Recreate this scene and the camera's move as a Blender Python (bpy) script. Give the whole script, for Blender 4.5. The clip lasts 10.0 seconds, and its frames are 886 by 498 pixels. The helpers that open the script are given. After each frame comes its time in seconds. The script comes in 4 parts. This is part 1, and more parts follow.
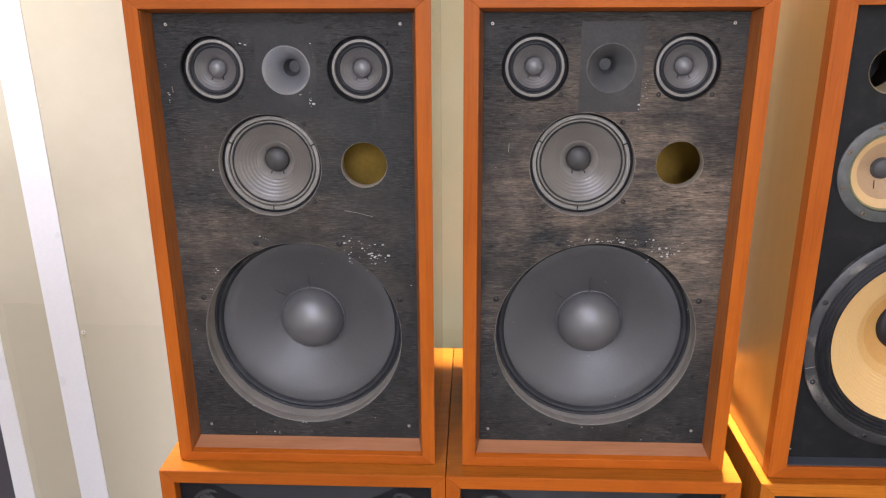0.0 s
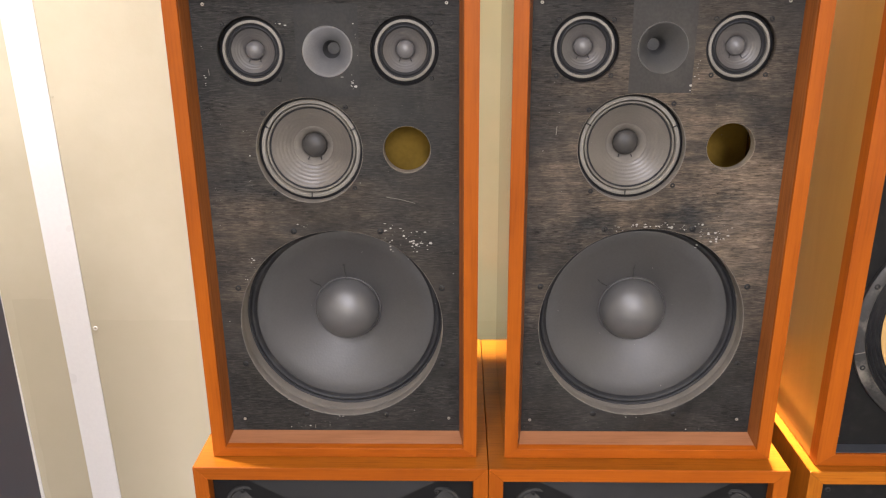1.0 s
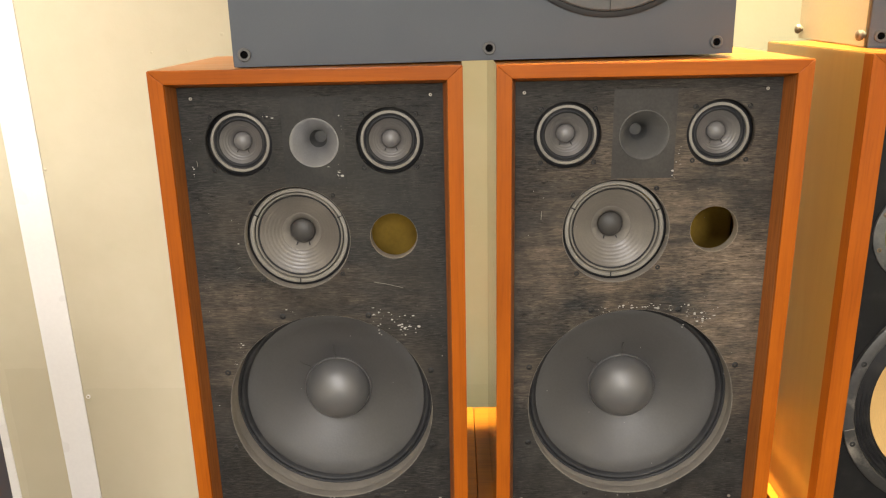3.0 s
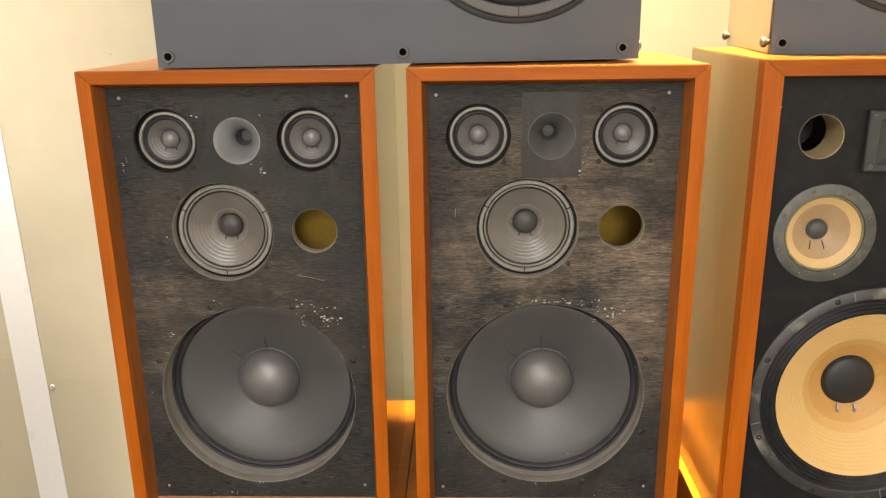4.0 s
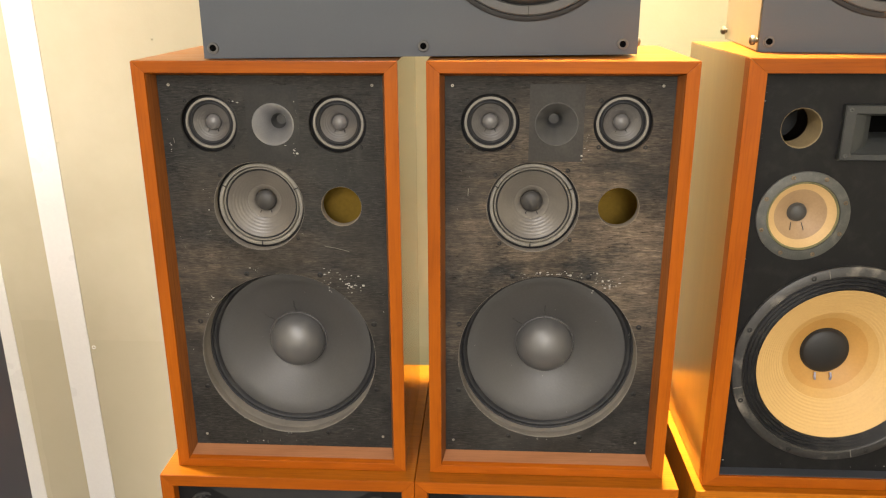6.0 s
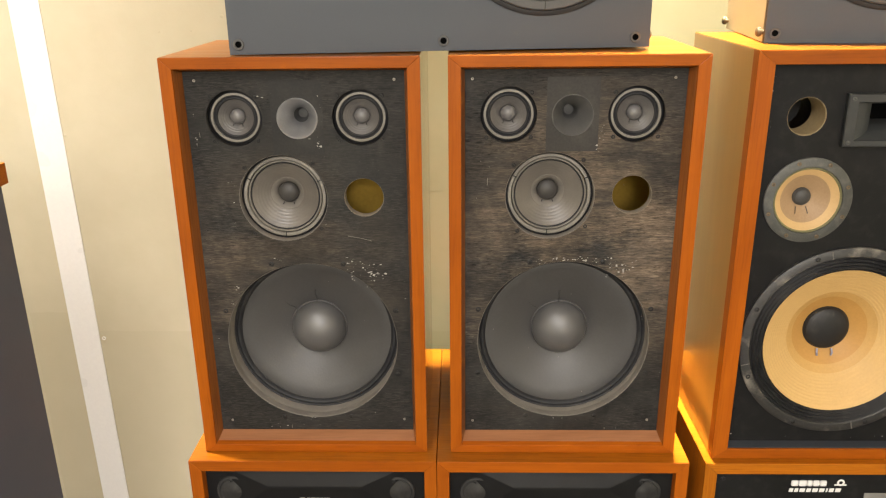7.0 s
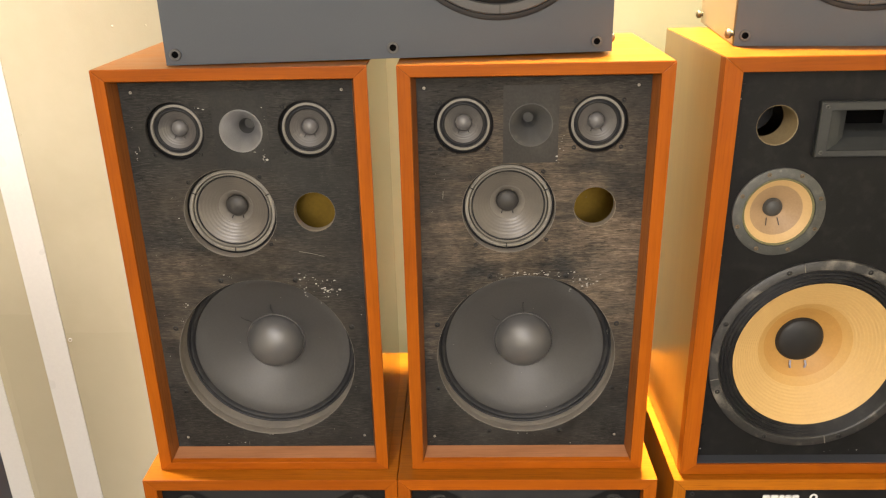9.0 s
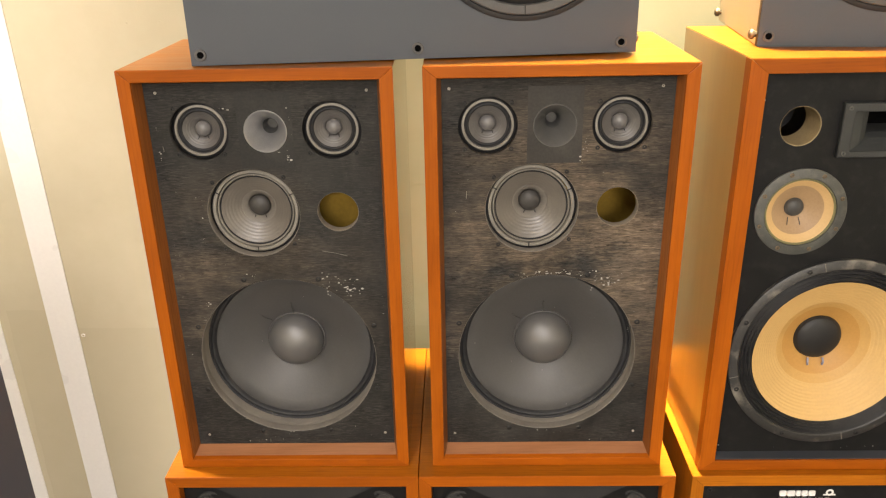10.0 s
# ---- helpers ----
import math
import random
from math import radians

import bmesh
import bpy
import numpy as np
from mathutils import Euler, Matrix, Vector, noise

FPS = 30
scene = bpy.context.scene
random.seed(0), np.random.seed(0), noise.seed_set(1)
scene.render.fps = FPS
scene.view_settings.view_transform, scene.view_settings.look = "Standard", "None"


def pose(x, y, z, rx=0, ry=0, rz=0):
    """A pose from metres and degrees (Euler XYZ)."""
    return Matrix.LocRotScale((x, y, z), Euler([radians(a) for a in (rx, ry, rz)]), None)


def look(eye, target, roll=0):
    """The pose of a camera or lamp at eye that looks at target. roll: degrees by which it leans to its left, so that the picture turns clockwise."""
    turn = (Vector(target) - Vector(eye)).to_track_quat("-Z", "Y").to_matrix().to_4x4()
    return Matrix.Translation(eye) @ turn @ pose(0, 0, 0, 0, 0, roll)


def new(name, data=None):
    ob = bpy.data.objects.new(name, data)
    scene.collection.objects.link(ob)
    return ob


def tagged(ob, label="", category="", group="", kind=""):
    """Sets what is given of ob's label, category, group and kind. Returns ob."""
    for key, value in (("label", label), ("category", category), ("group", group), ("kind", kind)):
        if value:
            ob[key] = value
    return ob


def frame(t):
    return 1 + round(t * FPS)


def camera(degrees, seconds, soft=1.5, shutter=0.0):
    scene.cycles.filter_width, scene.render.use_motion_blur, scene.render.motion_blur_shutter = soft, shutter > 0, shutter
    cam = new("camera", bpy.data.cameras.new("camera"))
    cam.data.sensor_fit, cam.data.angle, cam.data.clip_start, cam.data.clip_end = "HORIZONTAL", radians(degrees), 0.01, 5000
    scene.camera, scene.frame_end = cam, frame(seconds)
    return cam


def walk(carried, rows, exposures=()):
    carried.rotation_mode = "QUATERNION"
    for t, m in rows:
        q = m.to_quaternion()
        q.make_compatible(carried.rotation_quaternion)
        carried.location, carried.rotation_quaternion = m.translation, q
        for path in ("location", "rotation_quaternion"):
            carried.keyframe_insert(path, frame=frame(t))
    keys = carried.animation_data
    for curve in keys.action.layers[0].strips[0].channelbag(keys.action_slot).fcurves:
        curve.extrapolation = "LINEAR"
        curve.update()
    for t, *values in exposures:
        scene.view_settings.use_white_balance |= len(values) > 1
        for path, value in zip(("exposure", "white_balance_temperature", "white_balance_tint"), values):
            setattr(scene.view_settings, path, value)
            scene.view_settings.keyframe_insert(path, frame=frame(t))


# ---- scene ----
cam = camera(58.1, 10.0, soft=1.2)
PATH = [
    (0, (0.048, -1.308, 1.631), (-0.033, 0.583, 0.985), -0.3),
    (0.5, (-0.01, -1.29, 1.614), (-0.08, 0.6, 0.964), -0.4),
    (1, (-0.058, -1.28, 1.604), (-0.098, 0.609, 0.949), -0.4),
    (1.5, (-0.074, -1.269, 1.623), (-0.095, 0.623, 0.973), -0.4),
    (2, (-0.079, -1.261, 1.652), (-0.097, 0.638, 1.025), -0.7),
    (2.2, (-0.077, -1.257, 1.662), (-0.095, 0.645, 1.044), -0.8),
    (3.3, (0.0, -1.269, 1.702), (-0.04, 0.646, 1.128), -1.2),
    (3.5, (0.035, -1.282, 1.706), (-0.005, 0.634, 1.132), -1.1),
    (4, (0.125, -1.317, 1.695), (0.063, 0.598, 1.121), -0.8),
    (4.5, (0.172, -1.368, 1.707), (0.084, 0.543, 1.124), -0.6),
    (5, (0.184, -1.388, 1.717), (0.073, 0.52, 1.127), -0.3),
    (5.5, (0.197, -1.42, 1.72), (0.062, 0.481, 1.111), -0.2),
    (5.7, (0.178, -1.440, 1.725), (0.051, 0.459, 1.109), -0.2),
    (6.8, (0.056, -1.509, 1.755), (0.008, 0.381, 1.1), -0.5),
    (7, (0.051, -1.516, 1.76), (0.005, 0.37, 1.095), -0.6),
    (7.5, (0.071, -1.507, 1.777), (0.025, 0.37, 1.089), -0.8),
    (8, (0.094, -1.456, 1.797), (0.043, 0.413, 1.086), -0.9),
    (8.5, (0.123, -1.416, 1.803), (0.07, 0.445, 1.073), -1.1),
    (9, (0.142, -1.414, 1.828), (0.09, 0.44, 1.081), -1.2),
    (9.5, (0.132, -1.412, 1.852), (0.083, 0.437, 1.09), -1.3),
    (10, (0.088, -1.413, 1.852), (0.048, 0.431, 1.077), -1.1),
]
walk(cam, [(t, look(eye, target, roll)) for t, eye, target, roll in PATH],
     [(0.0, -0.02, 5300, 24), (1.0, 0.06, 5750, 22), (2.0, 0.03, 6050, 17), (3.5, -0.02, 6150, 15), (5.0, 0.02, 6250, 15), (7.0, -0.08, 6300, 15), (10.0, -0.06, 6450, 17)])

# ---- world, lamps and room size ----
world = bpy.data.worlds.new("world")
scene.world = world
world.use_nodes = True
world.node_tree.nodes["Background"].inputs[0].default_value = (0.9, 0.85, 0.75, 1)
world.node_tree.nodes["Background"].inputs[1].default_value = 0.05

# X0 sets the unseen west wall close, to bounce light onto the left side
WALL_Y, CEIL, X0, X1, Y0 = 0.765, 5.0, -1.56, 2.9, -9.0


def unseen_lamp(x, y, z, sx, sy, watts, colour=(1.0, 0.96, 0.88), spread=180):
    lamp = bpy.data.lights.new("unseen_lamp", "AREA")
    lamp.shape, lamp.size, lamp.size_y, lamp.energy, lamp.color = "RECTANGLE", sx, sy, watts, colour
    lamp.spread = radians(spread)
    ob = new("unseen_lamp", lamp)
    ob.matrix_world = pose(x, y, z)
    return ob


# unseen downlights near the wall, the first placed from shadows, then unseen panels down the room
unseen_lamp(0.47, 0.37, 3.20, 0.11, 0.11, 15, (1.0, 0.96, 0.68), 120)
# three lamps added to brighten the gap, the narrow strip and the left wall
unseen_lamp(0.54, 0.385, 4.95, 0.14, 0.14, 43, (0.99, 0.98, 0.64), 28)
unseen_lamp(2.06, 0.37, 3.20, 0.11, 0.11, 32, (1.0, 0.97, 0.70), 120)
unseen_lamp(-1.36, 0.29, 4.95, 0.14, 0.14, 45, (1.0, 0.96, 0.86), 36)
# added panels that light the fronts and give the cones their sheen
unseen_lamp(-0.7, -2.6, 3.20, 0.3, 1.2, 74)
unseen_lamp(0.9, -2.6, 3.20, 0.3, 1.2, 14)
unseen_lamp(0.5, -5.0, 3.20, 1.2, 0.3, 155)
unseen_lamp(0.2, -6.6, 3.20, 1.2, 0.3, 190)
unseen_lamp(0.6, -8.2, 3.20, 1.8, 0.4, 290)


# ---- materials ----
def nodes_of(name, rough=0.5, metal=0.0, coat=0.0, spec=0.5):
    m = bpy.data.materials.new(name)
    m.use_nodes = True
    nt = m.node_tree
    b = nt.nodes["Principled BSDF"]
    b.inputs["Roughness"].default_value = rough
    b.inputs["Metallic"].default_value = metal
    b.inputs["Coat Weight"].default_value = coat
    b.inputs["Coat Roughness"].default_value = 0.16
    b.inputs["Specular IOR Level"].default_value = spec
    return m, nt, b


def link(nt, a, b):
    nt.links.new(a, b)


def coords(nt, scale=(1, 1, 1), kind="Object"):
    tc = nt.nodes.new("ShaderNodeTexCoord")
    mp = nt.nodes.new("ShaderNodeMapping")
    mp.inputs["Scale"].default_value = scale
    link(nt, tc.outputs[kind], mp.inputs["Vector"])
    return mp.outputs["Vector"]


def noise_tex(nt, vec, scale, detail=4.0, rough=0.55, dist=0.0):
    n = nt.nodes.new("ShaderNodeTexNoise")
    n.inputs["Scale"].default_value = scale
    n.inputs["Detail"].default_value = detail
    n.inputs["Roughness"].default_value = rough
    n.inputs["Distortion"].default_value = dist
    link(nt, vec, n.inputs["Vector"])
    return n.outputs["Fac"]


def ramp(nt, fac, stops):
    r = nt.nodes.new("ShaderNodeValToRGB")
    while len(r.color_ramp.elements) < len(stops):
        r.color_ramp.elements.new(0.5)
    for e, (p, c) in zip(r.color_ramp.elements, stops):
        e.position, e.color = p, (c[0], c[1], c[2], 1) if isinstance(c, tuple) else (c, c, c, 1)
    link(nt, fac, r.inputs["Fac"])
    return r.outputs["Color"]


def mix(nt, fac, a, b, mode="MIX"):
    n = nt.nodes.new("ShaderNodeMix")
    n.data_type, n.blend_type = "RGBA", mode
    for sock, v in ((n.inputs[0], fac), (n.inputs[6], a), (n.inputs[7], b)):
        if isinstance(v, (int, float)):
            sock.default_value = v
        elif isinstance(v, tuple):
            sock.default_value = (*v, 1)
        else:
            link(nt, v, sock)
    return n.outputs[2]


def math_node(nt, op, a, b):
    n = nt.nodes.new("ShaderNodeMath")
    n.operation = op
    for sock, v in ((n.inputs[0], a), (n.inputs[1], b)):
        if isinstance(v, (int, float)):
            sock.default_value = v
        else:
            link(nt, v, sock)
    return n.outputs[0]


def bump(nt, b, height, strength, distance=0.001):
    n = nt.nodes.new("ShaderNodeBump")
    n.inputs["Strength"].default_value = strength
    n.inputs["Distance"].default_value = distance
    link(nt, height, n.inputs["Height"])
    link(nt, n.outputs["Normal"], b.inputs["Normal"])


def plain(name, colour, rough=0.5, metal=0.0, grain=60.0, vary=0.25, relief=0.15, coat=0.0, dust=0.0, spec=0.5):
    """A surface of one colour with fine grain and soft blotches, and grey dust on it."""
    m, nt, b = nodes_of(name, rough, metal, coat, spec)
    v = coords(nt)
    fine, broad = noise_tex(nt, v, grain * 8, 3), noise_tex(nt, v, grain * 0.25, 4)
    lo, hi = tuple(c * (1 - vary) for c in colour), tuple(min(1, c * (1 + vary)) for c in colour)
    base = ramp(nt, broad, [(0.3, lo), (0.7, hi)])
    base = mix(nt, 0.35, base, ramp(nt, fine, [(0.35, lo), (0.65, hi)]))
    if dust:
        base = mix(nt, ramp(nt, noise_tex(nt, v, grain * 0.8, 6), [(0.5, 0.0), (0.75, dust)]), base, (0.32, 0.29, 0.24))
    link(nt, base, b.inputs["Base Color"])
    link(nt, ramp(nt, broad, [(0.3, max(0, rough - 0.07)), (0.7, min(1, rough + 0.07))]), b.inputs["Roughness"])
    b.inputs["Coat Roughness"].default_value = max(0.16, rough - 0.04)
    bump(nt, b, fine, relief)
    return m


def wood(name, axis, dark, light, rough=0.40, coat=0.12, streak=1.0, polish=0.16, ior=1.5, spec=0.12, relief=0.12):
    """Lacquered veneer whose grain runs along the axis."""
    m, nt, b = nodes_of(name, rough, 0.0, coat)
    b.inputs["Specular IOR Level"].default_value = spec
    b.inputs["Coat Roughness"].default_value = polish
    b.inputs["Coat IOR"].default_value = ior
    s = {"x": (1.2, 34, 34), "z": (34, 34, 1.2), "y": (34, 1.2, 34)}[axis]
    big = {"x": (0.9, 7, 7), "z": (7, 7, 0.9), "y": (7, 0.9, 7)}[axis]
    v, w = coords(nt, s), coords(nt, big)
    figure, pore = noise_tex(nt, w, 2.2, 5, 0.6, 0.8), noise_tex(nt, v, 9.0, 5, 0.7)
    mid = tuple((a + c) / 2 for a, c in zip(dark, light))
    base = ramp(nt, figure, [(0.3, dark), (0.5, mid), (0.68, light)])
    base = mix(nt, 0.55 * streak, base, ramp(nt, pore, [(0.3, tuple(c * 0.55 for c in dark)), (0.5, mid), (0.75, light)]))
    rnd = nt.nodes.new("ShaderNodeObjectInfo")
    tone = ramp(nt, rnd.outputs["Random"], [(0.0, 0.9), (1.0, 1.08)])
    base = mix(nt, 1.0, base, tone, "MULTIPLY")
    link(nt, base, b.inputs["Base Color"])
    link(nt, ramp(nt, figure, [(0.3, rough - 0.05 * streak), (0.7, rough + 0.08 * streak)]), b.inputs["Roughness"])
    bump(nt, b, pore, relief, 0.0006)
    return m


TEAK_D, TEAK_L = (0.245, 0.052, 0.0023), (0.395, 0.098, 0.003)
teak_x = wood("teak_veneer_across", "x", TEAK_D, TEAK_L, streak=0.55)
teak_z = wood("teak_veneer_upright", "z", TEAK_D, TEAK_L, streak=0.55)
# same wood as the teak; yellow lamplight on upper faces is put into these colours
TOP_D, TOP_L = (0.215, 0.060, 0.0030), (0.36, 0.120, 0.005)
top_x = wood("lamplit_top_veneer", "x", TOP_D, TOP_L, rough=0.34, coat=0.25)
ledge_x = wood("lamplit_ledge_veneer", "x", (0.27, 0.074, 0.003), (0.46, 0.138, 0.005), rough=0.34, coat=0.4)
OAK_D, OAK_L = (0.27, 0.075, 0.0035), (0.47, 0.148, 0.006)
honey_x = wood("honey_veneer_across", "x", OAK_D, OAK_L)
honey_z = wood("honey_veneer_upright", "z", OAK_D, OAK_L)
lining_z = wood("brown_inner_edge", "z", (0.16, 0.052, 0.012), (0.34, 0.11, 0.022), rough=0.40, coat=0.3)
# dust, plus the pinkish sheen of front light put into the colour
ledge_sheen_x = wood("dusty_sheen_ledge", "x", (0.26, 0.105, 0.042), (0.40, 0.18, 0.085), rough=0.45, coat=0.3, spec=0.3, streak=0.5)
# tan rather than teak: the wall's reflection in the varnish is put into the colour
side_sheen_z = wood("wall_sheen_side_veneer", "z", (0.37, 0.182, 0.034), (0.425, 0.228, 0.048), rough=0.32, coat=0.7, polish=0.20, ior=1.45, spec=0.5, relief=0.0, streak=0.12)
teak_side = wood("polished_teak_side", "z", (0.29, 0.066, 0.0024), (0.34, 0.082, 0.003), rough=0.26, coat=1.0, polish=0.12, ior=1.5, spec=0.25, relief=0.0, streak=0.05)


def baffle_paint(name, worn, seed, centre=(0.05, 0.035, 0.56), reach=0.34):
    """Black stain on rough plywood: short split grain in places, cloudy stains, rubbed brown round a worn place, dust."""
    m, nt, b = nodes_of(name, 0.55, spec=0.2)
    tc = nt.nodes.new("ShaderNodeTexCoord")

    def mapped(scale, move):
        mp = nt.nodes.new("ShaderNodeMapping")
        mp.inputs["Scale"].default_value = scale
        mp.inputs["Location"].default_value = move
        link(nt, tc.outputs["Object"], mp.inputs["Vector"])
        return mp.outputs["Vector"]

    fibre = noise_tex(nt, mapped((11, 11, 105), (seed, 0, seed)), 5.0, 6, 0.68, 0.7)
    split = noise_tex(nt, mapped((16, 16, 115), (seed * 2, 0, 3)), 4.2, 3, 0.6, 0.9)
    band = noise_tex(nt, mapped((2.2, 2.2, 30), (seed, 0, 1)), 2.5, 4, 0.6, 0.4)
    cloud = noise_tex(nt, mapped((4, 4, 7), (seed * 3, 0, seed)), 1.4, 6, 0.62)
    zone = ramp(nt, noise_tex(nt, mapped((5, 5, 9), (seed, 2, seed * 5)), 1.0, 4, 0.6, 0.6), [(0.36, 0.12), (0.62, 1.0)])
    stain = ramp(nt, noise_tex(nt, mapped((6, 6, 5), (seed * 7, 1, seed)), 1.3, 7, 0.66, 0.8), [(0.30, 0.5), (0.50, 0.95), (0.70, 1.3)])
    far = nt.nodes.new("ShaderNodeVectorMath")
    far.operation = "DISTANCE"
    link(nt, tc.outputs["Object"], far.inputs[0])
    far.inputs[1].default_value = centre
    near = ramp(nt, math_node(nt, "DIVIDE", far.outputs["Value"], reach), [(0.15, 1.0), (1.0, 0.0)])
    rub = math_node(nt, "MULTIPLY", ramp(nt, cloud, [(0.34, 0.0), (0.56, 1.0)]), math_node(nt, "ADD", math_node(nt, "MULTIPLY", near, 1.0), 0.05))
    rub = math_node(nt, "MULTIPLY", rub, ramp(nt, band, [(0.32, 0.35), (0.6, 1.0)]))
    grainy = ramp(nt, fibre, [(0.32, (0.006, 0.006, 0.006)), (0.5, (0.021, 0.0206, 0.0198)), (0.70, (0.072, 0.068, 0.062))])
    black = mix(nt, zone, (0.0225, 0.0222, 0.0212), grainy)
    brown = ramp(nt, fibre, [(0.30, (0.050, 0.038, 0.028)), (0.5, (0.185, 0.138, 0.095)), (0.72, (0.36, 0.275, 0.19))])
    base = mix(nt, math_node(nt, "MULTIPLY", rub, worn), black, brown)
    base = mix(nt, 1.0, base, stain, "MULTIPLY")
    cut = math_node(nt, "MULTIPLY", ramp(nt, split, [(0.60, 0.0), (0.68, 0.8)]), zone)
    base = mix(nt, cut, base, (0.004, 0.004, 0.004))
    speck = noise_tex(nt, mapped((150, 150, 210), (5, 0, seed)), 2.4, 3, 0.6)
    base = mix(nt, ramp(nt, speck, [(0.69, 0.0), (0.75, 0.45)]), base, (0.19, 0.18, 0.16))
    film = math_node(nt, "MULTIPLY", ramp(nt, noise_tex(nt, mapped((9, 9, 6), (3, 0, seed * 2)), 1.6, 6, 0.7, 1.2), [(0.48, 0.0), (0.72, 0.15)]), ramp(nt, speck, [(0.3, 0.4), (0.7, 1.0)]))
    base = mix(nt, film, base, (0.12, 0.112, 0.098))
    link(nt, base, b.inputs["Base Color"])
    link(nt, ramp(nt, stain, [(0.4, 0.42), (1.0, 0.62)]), b.inputs["Roughness"])
    relief = math_node(nt, "SUBTRACT", math_node(nt, "MULTIPLY", fibre, zone), math_node(nt, "MULTIPLY", cut, 0.8))
    bump(nt, b, relief, 0.8, 0.0011)
    return m


baffle_a, baffle_b = baffle_paint("black_stained_plywood", 0.44, 1.7, (-0.06, 0.035, 0.40), 0.30), baffle_paint("rubbed_black_plywood", 1.0, 5.1, (0.05, 0.035, 0.48), 0.36)
baffle_c = plain("satin_black_board", (0.0092, 0.0092, 0.0094), 0.5, grain=50, vary=0.2, relief=0.25, dust=0.03, spec=0.18)
card_tube = plain("cardboard_tube", (0.31, 0.235, 0.125), 0.7, grain=20, vary=0.2, relief=0.3)
ply_edge = plain("plywood_cut_edge", (0.24, 0.20, 0.15), 0.75, grain=40, vary=0.35, relief=0.3)
dusty_edge = plain("dusty_painted_edge", (0.20, 0.18, 0.155), 0.7, grain=60, vary=0.22, relief=0.3, dust=0.15)
cone_dark = plain("dark_paper_cone", (0.046, 0.0442, 0.0436), 0.52, grain=30, vary=0.16, relief=0.2, spec=0.65, coat=0.12)
cone_mid = plain("grey_paper_cone", (0.118, 0.104, 0.088), 0.40, grain=60, vary=0.22, relief=0.2, spec=1.0)
neck_grey = plain("neck_glow_paper", (0.165, 0.150, 0.130), 0.36, spec=1.0, grain=60, vary=0.18, relief=0.2)
cone_small = plain("charcoal_cone", (0.085, 0.079, 0.075), 0.38, grain=90, vary=0.2, relief=0.15, spec=1.0)
cap_small = plain("grey_fabric_cap", (0.125, 0.120, 0.118), 0.42, grain=60, vary=0.12, spec=0.8)
cap_black = plain("black_felt_cap", (0.010, 0.010, 0.0105), 0.5, grain=60, vary=0.15)
cap_mid = plain("dark_felt_cap", (0.040, 0.037, 0.034), 0.55, grain=60, vary=0.12)
slate = plain("slate_grey_paint", (0.078, 0.102, 0.140), 0.48, grain=30, vary=0.06, relief=0.2)
cap_dark = plain("felt_dust_cap", (0.076, 0.074, 0.073), 0.50, grain=40, vary=0.08, relief=0.1, spec=1.0, coat=0.3)
surround_black = plain("black_rubber", (0.016, 0.016, 0.017), 0.5, grain=40, vary=0.3, relief=0.1, dust=0.06)
gap_black = plain("black_gasket", (0.008, 0.008, 0.009), 0.6, grain=40, vary=0.2)
ring_grey = plain("grey_cork_gasket", (0.205, 0.19, 0.162), 0.6, grain=60, vary=0.22, relief=0.3)
flange_horn = plain("charcoal_horn_flange", (0.029, 0.031, 0.0305), 0.45, grain=50, vary=0.2, relief=0.15)
ledge_grey = plain("blue_grey_ledge", (0.050, 0.054, 0.064), 0.4, grain=40, vary=0.2)
socket_grey = plain("grey_plastic_socket", (0.085, 0.084, 0.082), 0.5, grain=60, vary=0.15)
void_black = plain("unlit_hole", (0.002, 0.002, 0.002), 0.9, spec=0.05)
tinsel = plain("tinsel_lead", (0.24, 0.24, 0.30), 0.4, 0.4, grain=80)
horn_inner = plain("charcoal_horn_mouth", (0.060, 0.063, 0.061), 0.5, grain=40, vary=0.15)
ring_edge = plain("dark_grey_edge_roll", (0.018, 0.0185, 0.0205), 0.6, spec=0.35, grain=40, vary=0.2, relief=0.1, dust=0.05)
ring_dark = plain("dark_frame_ring", (0.045, 0.044, 0.042), 0.5, grain=60, vary=0.3)
horn_alu = plain("brushed_aluminium_horn", (0.40, 0.40, 0.405), 0.40, 0.75, grain=40, vary=0.12)
throat_dark = plain("dark_horn_throat", (0.055, 0.055, 0.054), 0.5, grain=60, vary=0.2)
horn_grey = plain("dark_grey_horn", (0.098, 0.096, 0.092), 0.48, 0.1, grain=40, vary=0.15)
patch_worn = plain("worn_black_paint", (0.033, 0.0305, 0.0275), 0.55, spec=0.3, grain=25, vary=0.4, relief=0.15, dust=0.06)
patch_black = plain("smooth_black_paint", (0.0235, 0.0230, 0.0222), 0.55, spec=0.25, grain=25, vary=0.4, relief=0.15, dust=0.06)
screw_pale = plain("pale_screw_metal", (0.42, 0.39, 0.34), 0.4, 0.7, grain=80)
bolt_black = plain("blackened_bolt", (0.006, 0.006, 0.006), 0.55, grain=80)
fleck_white = plain("white_paint_chip", (0.36, 0.345, 0.315), 0.7, grain=80)
wadding = plain("ochre_wadding", (0.30, 0.185, 0.020), 0.95, grain=14, vary=0.18, relief=0.3)
paper_mid = plain("amber_paper_cone", (0.525, 0.315, 0.098), 0.6, grain=25, vary=0.10, relief=0.15)
paper_tan = plain("tan_paper_cone", (0.57, 0.365, 0.135), 0.6, grain=25, vary=0.07, relief=0.15)
paper_orange = plain("ochre_paper_cone", (0.475, 0.255, 0.064), 0.6, grain=25, vary=0.10, relief=0.15)
paper_pale = plain("pale_paper_cone", (0.56, 0.37, 0.165), 0.6, grain=30, vary=0.08)
